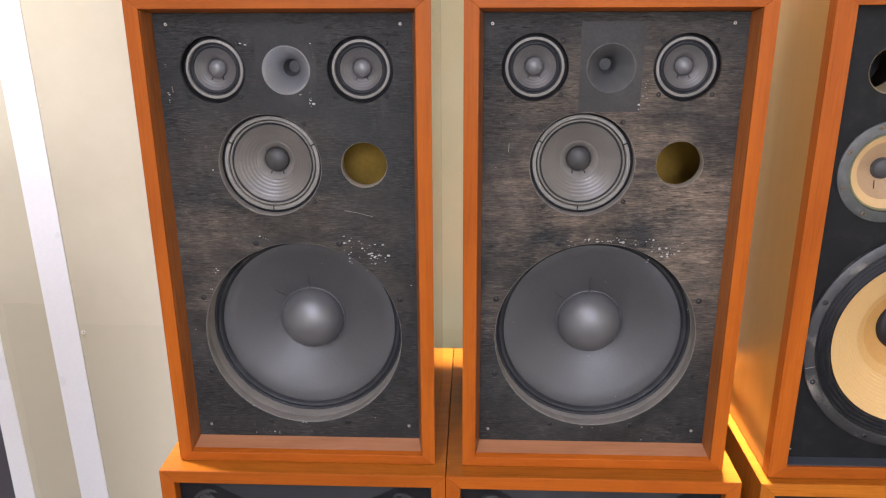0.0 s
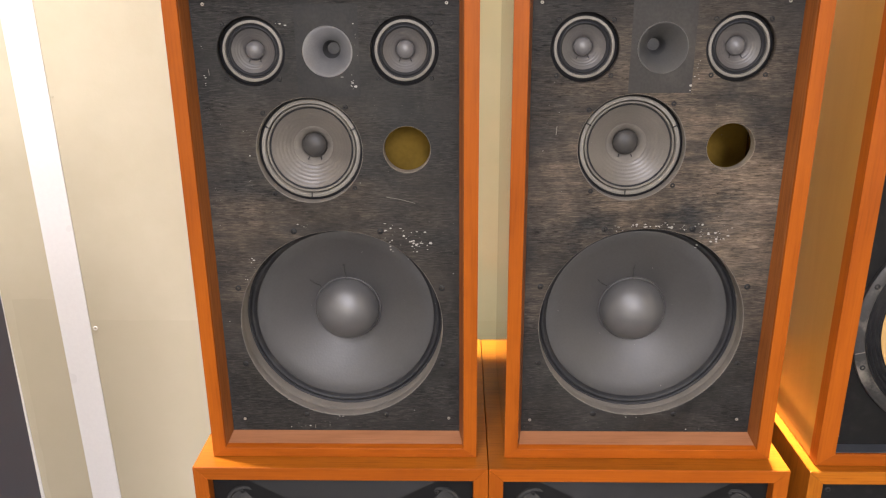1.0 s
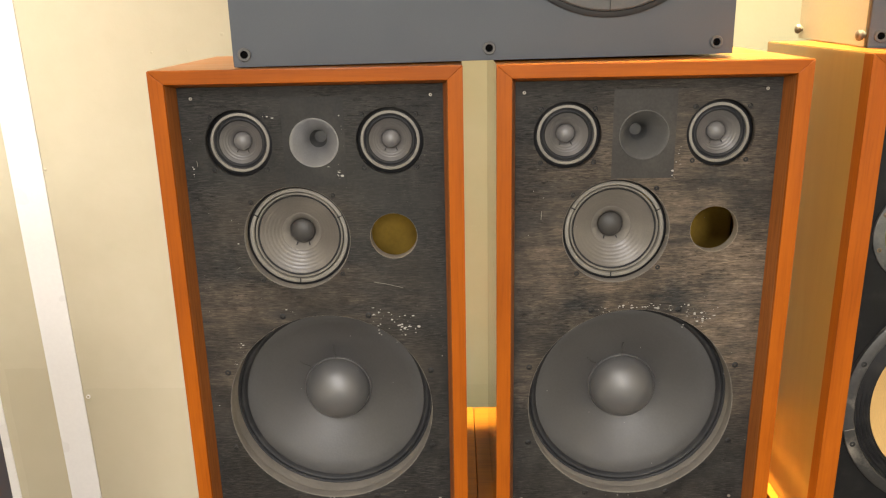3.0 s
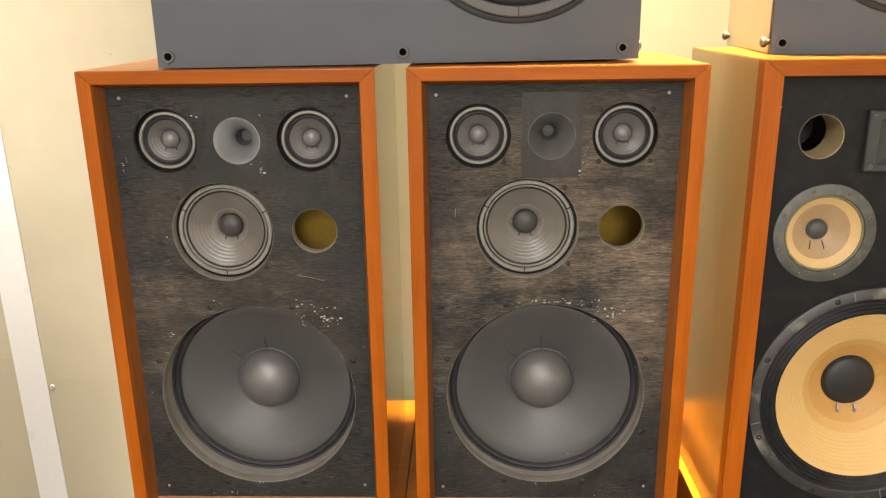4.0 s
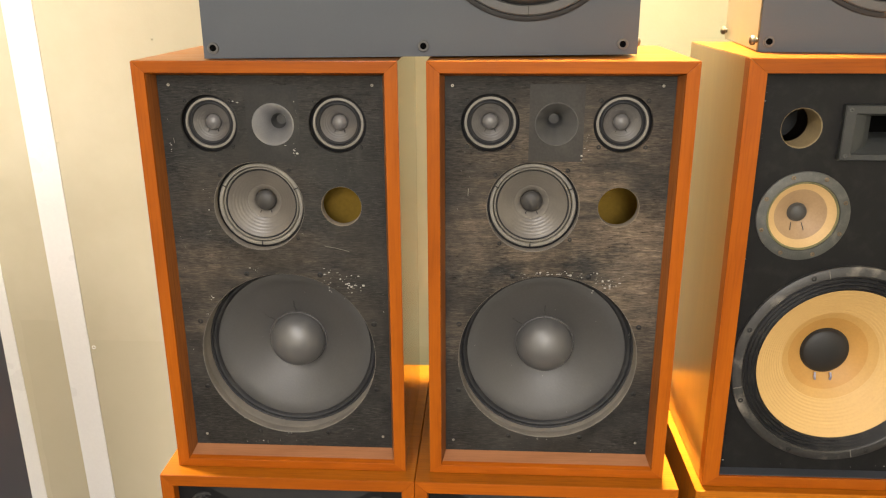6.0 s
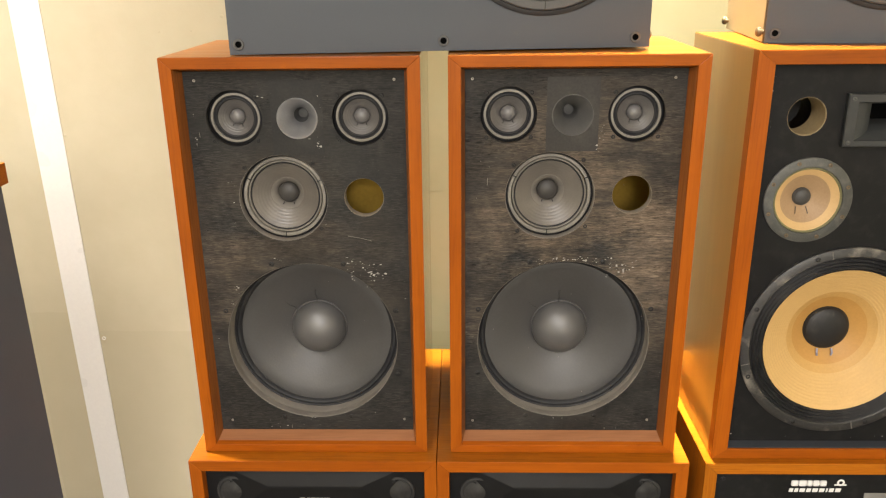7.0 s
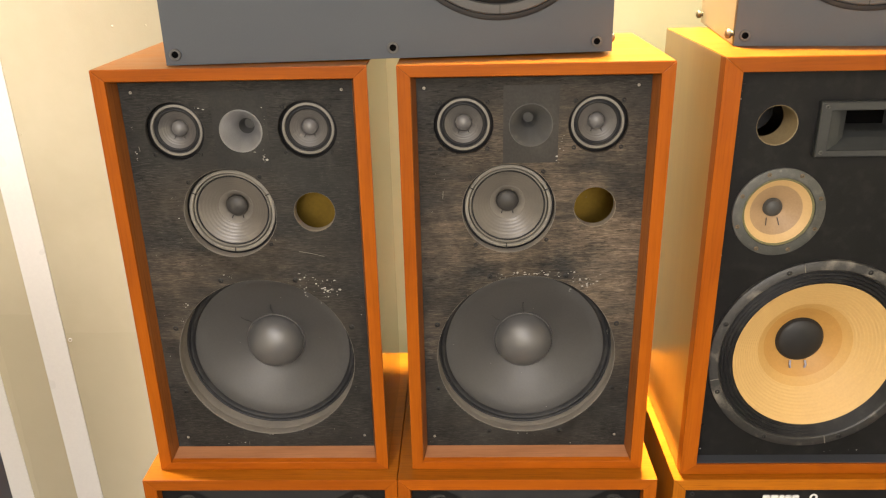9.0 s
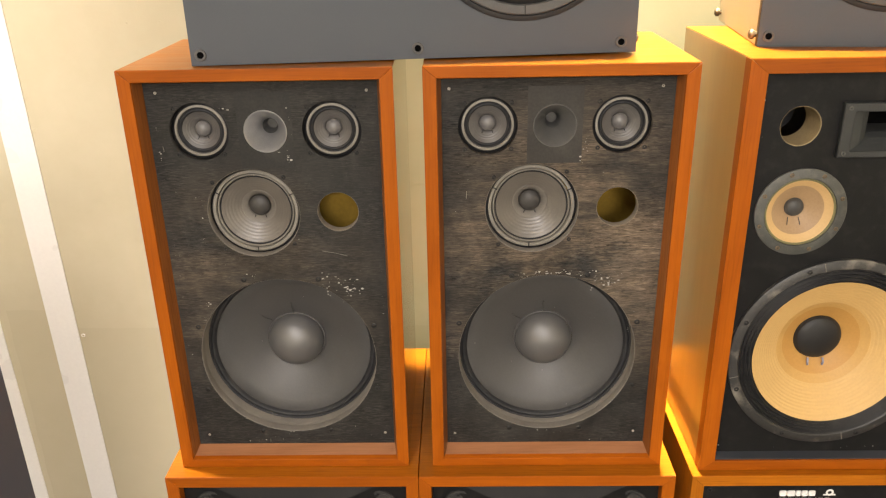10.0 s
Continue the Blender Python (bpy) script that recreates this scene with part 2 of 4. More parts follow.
paper_brown = plain("brown_paper_cone", (0.35, 0.23, 0.122), 0.55, grain=30, vary=0.15)
green_foam = plain("greenish_edge", (0.17, 0.16, 0.075), 0.7, grain=50, vary=0.35)
flange_grey = plain("dusty_grey_flange", (0.070, 0.071, 0.064), 0.5, grain=60, vary=0.35, dust=0.2)
flange_worn = plain("worn_black_flange", (0.034, 0.033, 0.0315), 0.46, grain=22, vary=0.4, dust=0.85)
grey_vinyl = plain("charcoal_vinyl", (0.058, 0.066, 0.080), 0.58, grain=50, vary=0.07, relief=0.12)
sub_cone = plain("grey_speaker_ring", (0.075, 0.074, 0.073), 0.5, grain=40, vary=0.15)
beige_side = plain("beige_laminate", (0.46, 0.35, 0.215), 0.4, grain=20, vary=0.06, relief=0.1)
chrome = plain("dull_bronze", (0.17, 0.125, 0.08), 0.5, 0.6, grain=60, vary=0.15)
silver_trim = plain("grey_metal_plate", (0.34, 0.33, 0.31), 0.4, 0.5, grain=60, vary=0.15)
white_ink = plain("white_ink", (0.75, 0.74, 0.72), 0.5, grain=60, vary=0.05)
black_plastic = plain("black_moulded_plastic", (0.0075, 0.0075, 0.0078), 0.5, spec=0.22, grain=60, vary=0.15, relief=0.2)
white_gloss = plain("white_gloss_paint", (0.75, 0.725, 0.69), 0.32, grain=12, vary=0.04, relief=0.3, coat=0.2)
floor_mat = plain("grey_carpet", (0.07, 0.067, 0.064), 0.9, grain=40, vary=0.3, relief=0.8)
ceiling_mat = plain("ceiling_paint", (0.80, 0.79, 0.75), 0.9, grain=12, vary=0.04)
side_wall_mat = plain("cream_wall_paint", (0.70, 0.66, 0.54), 0.8, grain=8, vary=0.05, relief=0.3)


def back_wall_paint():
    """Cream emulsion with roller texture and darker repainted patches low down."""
    m, nt, b = nodes_of("cream_emulsion", 0.6)
    v = coords(nt)
    broad, mid, fine = noise_tex(nt, v, 2.0, 4), noise_tex(nt, v, 14, 5), noise_tex(nt, v, 160, 3)
    base = ramp(nt, broad, [(0.3, (0.465, 0.412, 0.282)), (0.7, (0.51, 0.452, 0.318))])
    base = mix(nt, 0.3, base, ramp(nt, mid, [(0.3, (0.455, 0.402, 0.268)), (0.7, (0.54, 0.482, 0.345))]))
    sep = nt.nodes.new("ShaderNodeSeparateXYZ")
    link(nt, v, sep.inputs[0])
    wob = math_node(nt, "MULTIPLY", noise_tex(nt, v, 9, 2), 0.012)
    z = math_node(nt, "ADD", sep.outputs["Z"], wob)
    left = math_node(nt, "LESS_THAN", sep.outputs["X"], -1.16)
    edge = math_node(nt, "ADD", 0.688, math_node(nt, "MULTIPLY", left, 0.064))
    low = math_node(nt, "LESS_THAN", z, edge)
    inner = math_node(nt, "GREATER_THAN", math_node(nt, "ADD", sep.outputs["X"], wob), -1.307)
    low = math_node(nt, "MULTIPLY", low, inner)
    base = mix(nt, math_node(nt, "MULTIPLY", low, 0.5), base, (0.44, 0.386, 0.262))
    link(nt, base, b.inputs["Base Color"])
    bump(nt, b, math_node(nt, "ADD", fine, math_node(nt, "MULTIPLY", mid, 1.2)), 0.2, 0.0010)
    return m


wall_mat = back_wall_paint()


# ---- mesh helpers ----
def part(name, bm, material, parent=None, label="", smooth=False):
    """Links a bmesh as one mesh object under a thing or a part."""
    me = bpy.data.meshes.new(name)
    bmesh.ops.recalc_face_normals(bm, faces=bm.faces)
    bm.to_mesh(me)
    bm.free()
    me.materials.append(material)
    if smooth:
        for p in me.polygons:
            p.use_smooth = True
        me.set_sharp_from_angle(angle=radians(38))
    ob = new(name, me)
    ob.parent = parent
    if label:
        tagged(ob, label)
    return ob


def thing(name, m, label, category, group="", kind=""):
    ob = tagged(new(name), label, category, group, kind)
    ob.matrix_world = m
    return ob


def soften(bm, size, seg=2):
    if size:
        bmesh.ops.bevel(bm, geom=list(bm.edges), offset=size, segments=seg, affect="EDGES", profile=0.6)


def box_bm(x0, x1, y0, y1, z0, z1, bevel=0.0, seg=2):
    bm = bmesh.new()
    bmesh.ops.create_cube(bm, size=1)
    for v in bm.verts:
        v.co = ((x0 + x1) / 2 + v.co.x * (x1 - x0), (y0 + y1) / 2 + v.co.y * (y1 - y0), (z0 + z1) / 2 + v.co.z * (z1 - z0))
    soften(bm, bevel, seg)
    return bm


def prism_bm(points, y0, y1, bevel=0.0):
    """A polygon in x and z, drawn out from y0 to y1."""
    bm = bmesh.new()
    a = [bm.verts.new((x, y0, z)) for x, z in points]
    b = [bm.verts.new((x, y1, z)) for x, z in points]
    bm.faces.new(a)
    bm.faces.new(b[::-1])
    for i in range(len(a)):
        j = (i + 1) % len(a)
        bm.faces.new((a[j], a[i], b[i], b[j]))
    soften(bm, bevel)
    return bm


def lathe_bm(cx, cz, profile, n=56):
    """A profile of (radius, y) turned about the axis through cx, cz that runs along y."""
    bm = bmesh.new()
    rings = []
    for r, y in profile:
        if r < 1e-5:
            rings.append([bm.verts.new((cx, y, cz))])
        else:
            rings.append([bm.verts.new((cx + r * math.cos(2 * math.pi * k / n), y, cz + r * math.sin(2 * math.pi * k / n))) for k in range(n)])
    for a, b in zip(rings, rings[1:]):
        for k in range(n):
            j = (k + 1) % n
            q = [a[k % len(a)], a[j % len(a)], b[j % len(b)], b[k % len(b)]]
            q = list(dict.fromkeys(q))
            if len(q) > 2:
                bm.faces.new(q)
    return bm


def tube_bm(points, r, n=8):
    """A round cord through the points."""
    bm = bmesh.new()
    pts = [Vector(p) for p in points]
    rings = []
    for i, p in enumerate(pts):
        d = (pts[min(i + 1, len(pts) - 1)] - pts[max(i - 1, 0)]).normalized()
        u = d.orthogonal().normalized()
        w = d.cross(u)
        rings.append([bm.verts.new(p + r * (math.cos(2 * math.pi * k / n) * u + math.sin(2 * math.pi * k / n) * w)) for k in range(n)])
    for a, b in zip(rings, rings[1:]):
        for k in range(n):
            bm.faces.new((a[k], a[(k + 1) % n], b[(k + 1) % n], b[k]))
    bm.faces.new(rings[0][::-1])
    bm.faces.new(rings[-1])
    return bm


def pierced_bm(x0, x1, z0, z1, y0, y1, holes, n=72, slots=()):
    """A board with round holes (cx, cz, radius) right through it."""
    cu = bpy.data.curves.new("board", "CURVE")
    cu.dimensions, cu.fill_mode, cu.extrude = "2D", "BOTH", (y1 - y0) / 2
    loops = [[(x0, z0), (x1, z0), (x1, z1), (x0, z1)]]
    loops += [[(cx + r * math.cos(2 * math.pi * k / n), cz + r * math.sin(2 * math.pi * k / n)) for k in range(n)] for cx, cz, r in holes]
    loops += [[(a, c), (b, c), (b, d), (a, d)] for a, b, c, d in slots]
    for loop in loops:
        sp = cu.splines.new("POLY")
        sp.points.add(len(loop) - 1)
        for p, (x, z) in zip(sp.points, loop):
            p.co = (x, z, 0, 1)
        sp.use_cyclic_u = True
    ob = bpy.data.objects.new("board", cu)
    me = bpy.data.meshes.new_from_object(ob)
    bm = bmesh.new()
    bm.from_mesh(me)
    bpy.data.objects.remove(ob)
    bpy.data.curves.remove(cu)
    bpy.data.meshes.remove(me)
    for v in bm.verts:
        v.co = (v.co.x, (y0 + y1) / 2 - v.co.z, v.co.y)
    bmesh.ops.remove_doubles(bm, verts=bm.verts, dist=1e-5)
    return bm


def arc(r0, y0, r1, y1, lift, n=6):
    """Points of a half roll from one radius to the other that stands out towards -y."""
    return [(r0 + (r1 - r0) * k / n, y0 + (y1 - y0) * k / n - lift * math.sin(math.pi * k / n)) for k in range(n + 1)]


def ripples(r0, y0, r1, y1, count, depth):
    out = []
    steps = count * 4
    for k in range(steps + 1):
        f = k / steps
        out.append((r0 + (r1 - r0) * f, y0 + (y1 - y0) * f - depth * math.sin(2 * math.pi * count * f)))
    return out


def dome(r, y, height, n=8):
    return [(r * math.cos(math.pi / 2 * k / n), y - height * math.sin(math.pi / 2 * k / n)) for k in range(n)] + [(0, y - height)]


def flecks_bm(rng, spots, y):
    """Small raised chips scattered in patches (cx, cz, spread x, spread z, count, size)."""
    bm = bmesh.new()
    for cx, cz, sx, sz, count, size in spots:
        for _ in range(count):
            px, pz = rng.gauss(cx, sx), rng.gauss(cz, sz)
            s, k, turn = size * (0.2 + 1.0 * rng.random() ** 2), rng.randint(5, 7), rng.uniform(0, 6)
            sq = rng.uniform(0.2, 0.8)
            ring = []
            for i in range(k):
                a, rr = turn + 2 * math.pi * i / k, s * rng.uniform(0.6, 1.1)
                ring.append((px + rr * math.cos(a), pz + rr * sq * math.sin(a)))
            a = [bm.verts.new((x, y - 0.0006, z)) for x, z in ring]
            b = [bm.verts.new((x, y + 0.0004, z)) for x, z in ring]
            bm.faces.new(a)
            for i in range(k):
                j = (i + 1) % k
                bm.faces.new((a[j], a[i], b[i], b[j]))
    return bm


def screw(parent, name, cx, cz, y, r, material, label=""):
    return part(name, lathe_bm(cx, cz, [(r, y + 0.002), (r, y - 0.0008), (r * 0.75, y - 0.0016), (r * 0.42, y - 0.0016), (r * 0.3, y + 0.0005), (0, y + 0.0005)], 14), material, parent, label, True)


def loft_bm(sections, bevel=0.0):
    """A body through polygons in x and z, each at its own y."""
    bm = bmesh.new()
    loops = [[bm.verts.new((x, y, z)) for x, z in pts] for pts, y in sections]
    n = len(loops[0])
    for a, b in zip(loops, loops[1:]):
        for i in range(n):
            j = (i + 1) % n
            bm.faces.new((a[j], a[i], b[i], b[j]))
    bm.faces.new(loops[0])
    bm.faces.new(loops[-1][::-1])
    soften(bm, bevel)
    return bm


def case(sp, w, h, d, front, behind, yb, mx, mz, veneer=None):
    """The mitred cabinet of a loudspeaker: four boards, slanted inside down to the front board, and a back.
    front, behind: thickness of side, top and bottom at the front and at the front board."""
    x = w / 2

    def board(name, pick, material):
        cuts = []
        for (sd, tp, bt), y in ((front, 0.0), (behind, yb), (behind, d)):
            o = ((-x, 0), (x, 0), (x, h), (-x, h))
            i = ((-x + sd, bt), (x - sd, bt), (x - sd, h - tp), (-x + sd, h - tp))
            k, m = pick
            cuts.append(([o[k], o[m], i[m], i[k]], y))
        part(name, loft_bm(cuts, 0.0013), material, sp)

    board("top_panel", (2, 3), mx)
    board("bottom_panel", (0, 1), mx)
    board("side_panel", (3, 0), mz)
    board("side_panel", (1, 2), mz)
    # thin added sheet that carries the lamplit colour of the top
    if veneer:
        part("top_veneer", box_bm(-x + 0.001, x - 0.001, 0.0016, d - 0.001, h - 0.0004, h + 0.0005), veneer, sp, "top veneer with lamplight put into its colour")
    ix, it, ib = x - behind[0], h - behind[1], behind[2]
    part("back_panel", box_bm(-ix + 0.001, ix - 0.001, d - 0.02, d - 0.003, ib + 0.001, it - 0.001), ply_edge, sp)
    return ix, it, ib


# ---- room ----
def slab(name, x0, x1, y0, y1, z0, z1, material, label, category):
    ob = part(name, box_bm(x0, x1, y0, y1, z0, z1), material)
    return tagged(ob, label, category, kind="structure")


slab("floor", X0, X1, Y0, WALL_Y, -0.1, 0, floor_mat, "grey carpeted showroom floor", "floor")
slab("ceiling", X0, X1, Y0, WALL_Y, CEIL, CEIL + 0.1, ceiling_mat, "plain off-white painted ceiling", "ceiling")
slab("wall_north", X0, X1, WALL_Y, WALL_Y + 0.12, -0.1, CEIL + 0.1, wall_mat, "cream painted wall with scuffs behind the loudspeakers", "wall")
slab("wall_south", X0, X1, Y0 - 0.12, Y0, -0.1, CEIL + 0.1, side_wall_mat, "unseen plain cream wall that closes the room", "wall")
# unseen, placed near as a reflector for the lower left
slab("wall_west", X0 - 0.12, X0, Y0 - 0.12, WALL_Y + 0.12, -0.1, CEIL + 0.1, side_wall_mat, "unseen plain cream wall that closes the room", "wall")
slab("wall_east", X1, X1 + 0.12, Y0 - 0.12, WALL_Y + 0.12, -0.1, CEIL + 0.1, side_wall_mat, "unseen plain cream wall that closes the room", "wall")

for points, y0, side in (([(-1.180, 0), (-1.093, 0), (-1.156, CEIL), (-1.243, CEIL)], 0.003, "between two cream wall panels"), ([(-1.425, 0), (-1.330, 0), (-1.400, CEIL), (-1.495, CEIL)], 0.003, "beside the slate-grey cabinet")):
    batten = part("wall_batten", prism_bm(points, WALL_Y - y0, WALL_Y + 0.004, 0.001), white_gloss)
    tagged(batten, "white gloss painted upright batten " + side, "trim", "battens", "structure")
seam = part("wall_seam", box_bm(-0.20, 0.20, WALL_Y - 0.0002, WALL_Y + 0.002, 1.138, 1.1398), wall_mat)
tagged(seam, "thin painted joint across the cream wall", "trim", kind="structure")


def wall_plug(x, z, y=WALL_Y):
    ob = part("wall_plug", lathe_bm(x, z, [(0.0065, y + 0.002), (0.006, y - 0.0012), (0.0042, y - 0.0016), (0.0036, y + 0.0005), (0, y + 0.0005)], 12), white_gloss, None, "", True)
    tagged(ob, "small white plastic plug in the cream wall", "wall plug", "wall plugs")


wall_plug(-1.089, 0.657)


def filler_dab(x, z, r):
    ob = part("filler_dab", lathe_bm(x, z, [(r, WALL_Y + 0.001), (r * 0.8, WALL_Y - 0.0004), (r * 0.3, WALL_Y - 0.0009), (0, WALL_Y - 0.0009)], 10), wall_mat, None, "", True)
    tagged(ob, "small painted-over filler dab on the cream wall", "wall mark", "filler dabs")


for dab in ((-1.103, 1.31, 0.0045), (-0.79, 1.60, 0.004), (-0.70, 1.602, 0.003), (-0.61, 1.64, 0.006)):
    filler_dab(*dab)

# ---- the two open-fronted loudspeakers ----
W, H, D = 0.492, 0.858, 0.385
BASE = 0.748


def small_cone(sp, name, cx, cz, label):
    """A small closed-back cone driver seen behind its hole."""
    y = 0.044
    d = part(name, lathe_bm(cx, cz, [(0.062, y + 0.012), (0.062, y + 0.0105), (0.0485, y + 0.003), (0.0485, y + 0.06)], 48), gap_black, sp, label, True)
    part("gasket", lathe_bm(cx, cz, [(0.049, y + 0.008), (0.049, y + 0.001), (0.0475, y), (0.0448, y), (0.0442, y + 0.001), (0.0440, y + 0.007)], 48), ring_grey, d, "grey gasket ring", True)
    part("surround", lathe_bm(cx, cz, arc(0.0442, y + 0.004, 0.0415, y + 0.0045, 0.001) + arc(0.0415, y + 0.0045, 0.0355, y + 0.005, 0.0026), 48), ring_edge, d, "", True)
    part("cone", lathe_bm(cx, cz, [(0.0356, y + 0.005), (0.034, y + 0.006)] + ripples(0.033, y + 0.007, 0.021, y + 0.0155, 3, 0.0003) + [(0.015, y + 0.021), (0.0135, y + 0.025)], 48), cone_small, d, "", True)
    part("dust_cap", lathe_bm(cx, cz, dome(0.0152, y + 0.0205, 0.013), 32), cap_small, d, "", True)
    for s in (-1, 1):
        part("lead", tube_bm([(cx + s * 0.0085, y + 0.0180, cz - 0.0145), (cx + s * 0.0095, y + 0.0140, cz - 0.0175), (cx + s * 0.0105, y + 0.0148, cz - 0.0185)], 0.0008, 6), surround_black, d)
    return d


def cup_horn(sp, cx, cz, material, label):
    y = 0.0335
    d = part("tweeter_horn", lathe_bm(cx, cz, [(0.0405, y + 0.004), (0.0405, y + 0.0005), (0.0395, y - 0.0003), (0.0385, y + 0.0005), (0.035, y + 0.007), (0.029, y + 0.018), (0.023, y + 0.029), (0.0180, y + 0.039), (0.0150, y + 0.047)], 56), material, sp, label, True)
    part("throat", lathe_bm(cx, cz, [(0.0150, y + 0.0465), (0.0135, y + 0.053), (0.0118, y + 0.064), (0.0100, y + 0.070), (0, y + 0.069)], 32), throat_dark, d, "dark throat", True)
    return d


def midrange(sp, cx, cz):
    y = 0.049
    d = part("midrange", lathe_bm(cx, cz, [(0.098, y + 0.016), (0.098, y + 0.0125), (0.0835, y + 0.011), (0.0835, y + 0.07)], 64), gap_black, sp, "midrange driver with ribbed grey paper cone", True)
    part("gasket", lathe_bm(cx, cz, [(0.0838, y + 0.012), (0.0838, y + 0.001), (0.082, y), (0.0782, y), (0.0774, y + 0.001), (0.0770, y + 0.008)], 64), ring_grey, d, "worn grey gasket ring", True)
    for a in (25, 152, 268):
        c, s = math.cos(radians(a)), math.sin(radians(a))
        part("gasket_joint", tube_bm([(cx + 0.0755 * c, y - 0.0004, cz + 0.0755 * s), (cx + 0.084 * c, y - 0.0004, cz + 0.084 * s)], 0.0011, 6), bolt_black, d)
    part("surround", lathe_bm(cx, cz, arc(0.0754, y + 0.0045, 0.0715, y + 0.005, 0.003), 64), ring_grey, d, "", True)
    part("crease", lathe_bm(cx, cz, [(0.0716, y + 0.005), (0.0705, y + 0.0075), (0.0690, y + 0.0078), (0.0682, y + 0.0062)], 64), ring_edge, d, "", True)
    part("cone", lathe_bm(cx, cz, [(0.0685, y + 0.006)] + ripples(0.066, y + 0.008, 0.032, y + 0.031, 6, 0.0002) + [(0.0245, y + 0.037), (0.020, y + 0.044)], 64), cone_mid, d, "grey ribbed paper cone", True)
    # paler than the cone: the bright glow below the cap is put into its colour
    part("neck", lathe_bm(cx, cz, [(0.0345, y + 0.0288), (0.034, y + 0.0284), (0.0245, y + 0.0355), (0.0225, y + 0.040)], 64), neck_grey, d, "neck with its bright glow put into a paler colour", True)
    part("dust_cap", lathe_bm(cx, cz, dome(0.0215, y + 0.0385, 0.012), 40), cap_mid, d, "", True)
    for s in (-1, 1):
        part("lead", tube_bm([(cx + s * 0.010, y + 0.036, cz - 0.0205), (cx + s * 0.0112, y + 0.0335, cz - 0.0235), (cx + s * 0.0118, y + 0.0325, cz - 0.0248)], 0.0010, 6), surround_black, d)
    return d


def woofer(sp, cx, cz, y):
    d = part("woofer", lathe_bm(cx, cz, [(0.195, y + 0.012), (0.195, 0.0545), (0.1835, 0.0545), (0.1822, 0.058), (0.1816, y - 0.004), (0.1808, y + 0.004), (0.179, y + 0.02)], 96), dusty_edge, sp, "large woofer with smooth charcoal cone", True)
    part("surround", lathe_bm(cx, cz, arc(0.1815, y + 0.001, 0.1770, y + 0.003, 0.0012) + arc(0.1770, y + 0.003, 0.1655, y + 0.007, 0.0046, 10), 96), ring_edge, d, "", True)
    part("cone", lathe_bm(cx, cz, [(0.1665, y + 0.0055), (0.1650, y + 0.0083), (0.1635, y + 0.0080), (0.14, y + 0.0148), (0.115, y + 0.0238), (0.09, y + 0.0340), (0.067, y + 0.0440), (0.058, y + 0.048)], 96), cone_dark, d, "charcoal paper cone", True)
    part("cap_collar", lathe_bm(cx, cz, [(0.0640, y + 0.0452), (0.0630, y + 0.0432), (0.0615, y + 0.0428), (0.0590, y + 0.0440)], 72), cone_dark, d, "", True)
    part("dust_cap", lathe_bm(cx, cz, dome(0.0603, y + 0.0440, 0.049, 16), 72), cap_dark, d, "domed grey dust cap", True)
    for a in (92, 138):
        c, s = math.cos(radians(a)), math.sin(radians(a))
        pts = [(cx + r * c + o * s, y + yy, cz + r * s - o * c) for r, yy, o in ((0.061, 0.0425, 0), (0.070, 0.0405, 0.001), (0.081, 0.0362, -0.001), (0.092, 0.0318, 0.001))]
        part("lead", tube_bm(pts, 0.0012, 6), ring_dark, d)
    return d


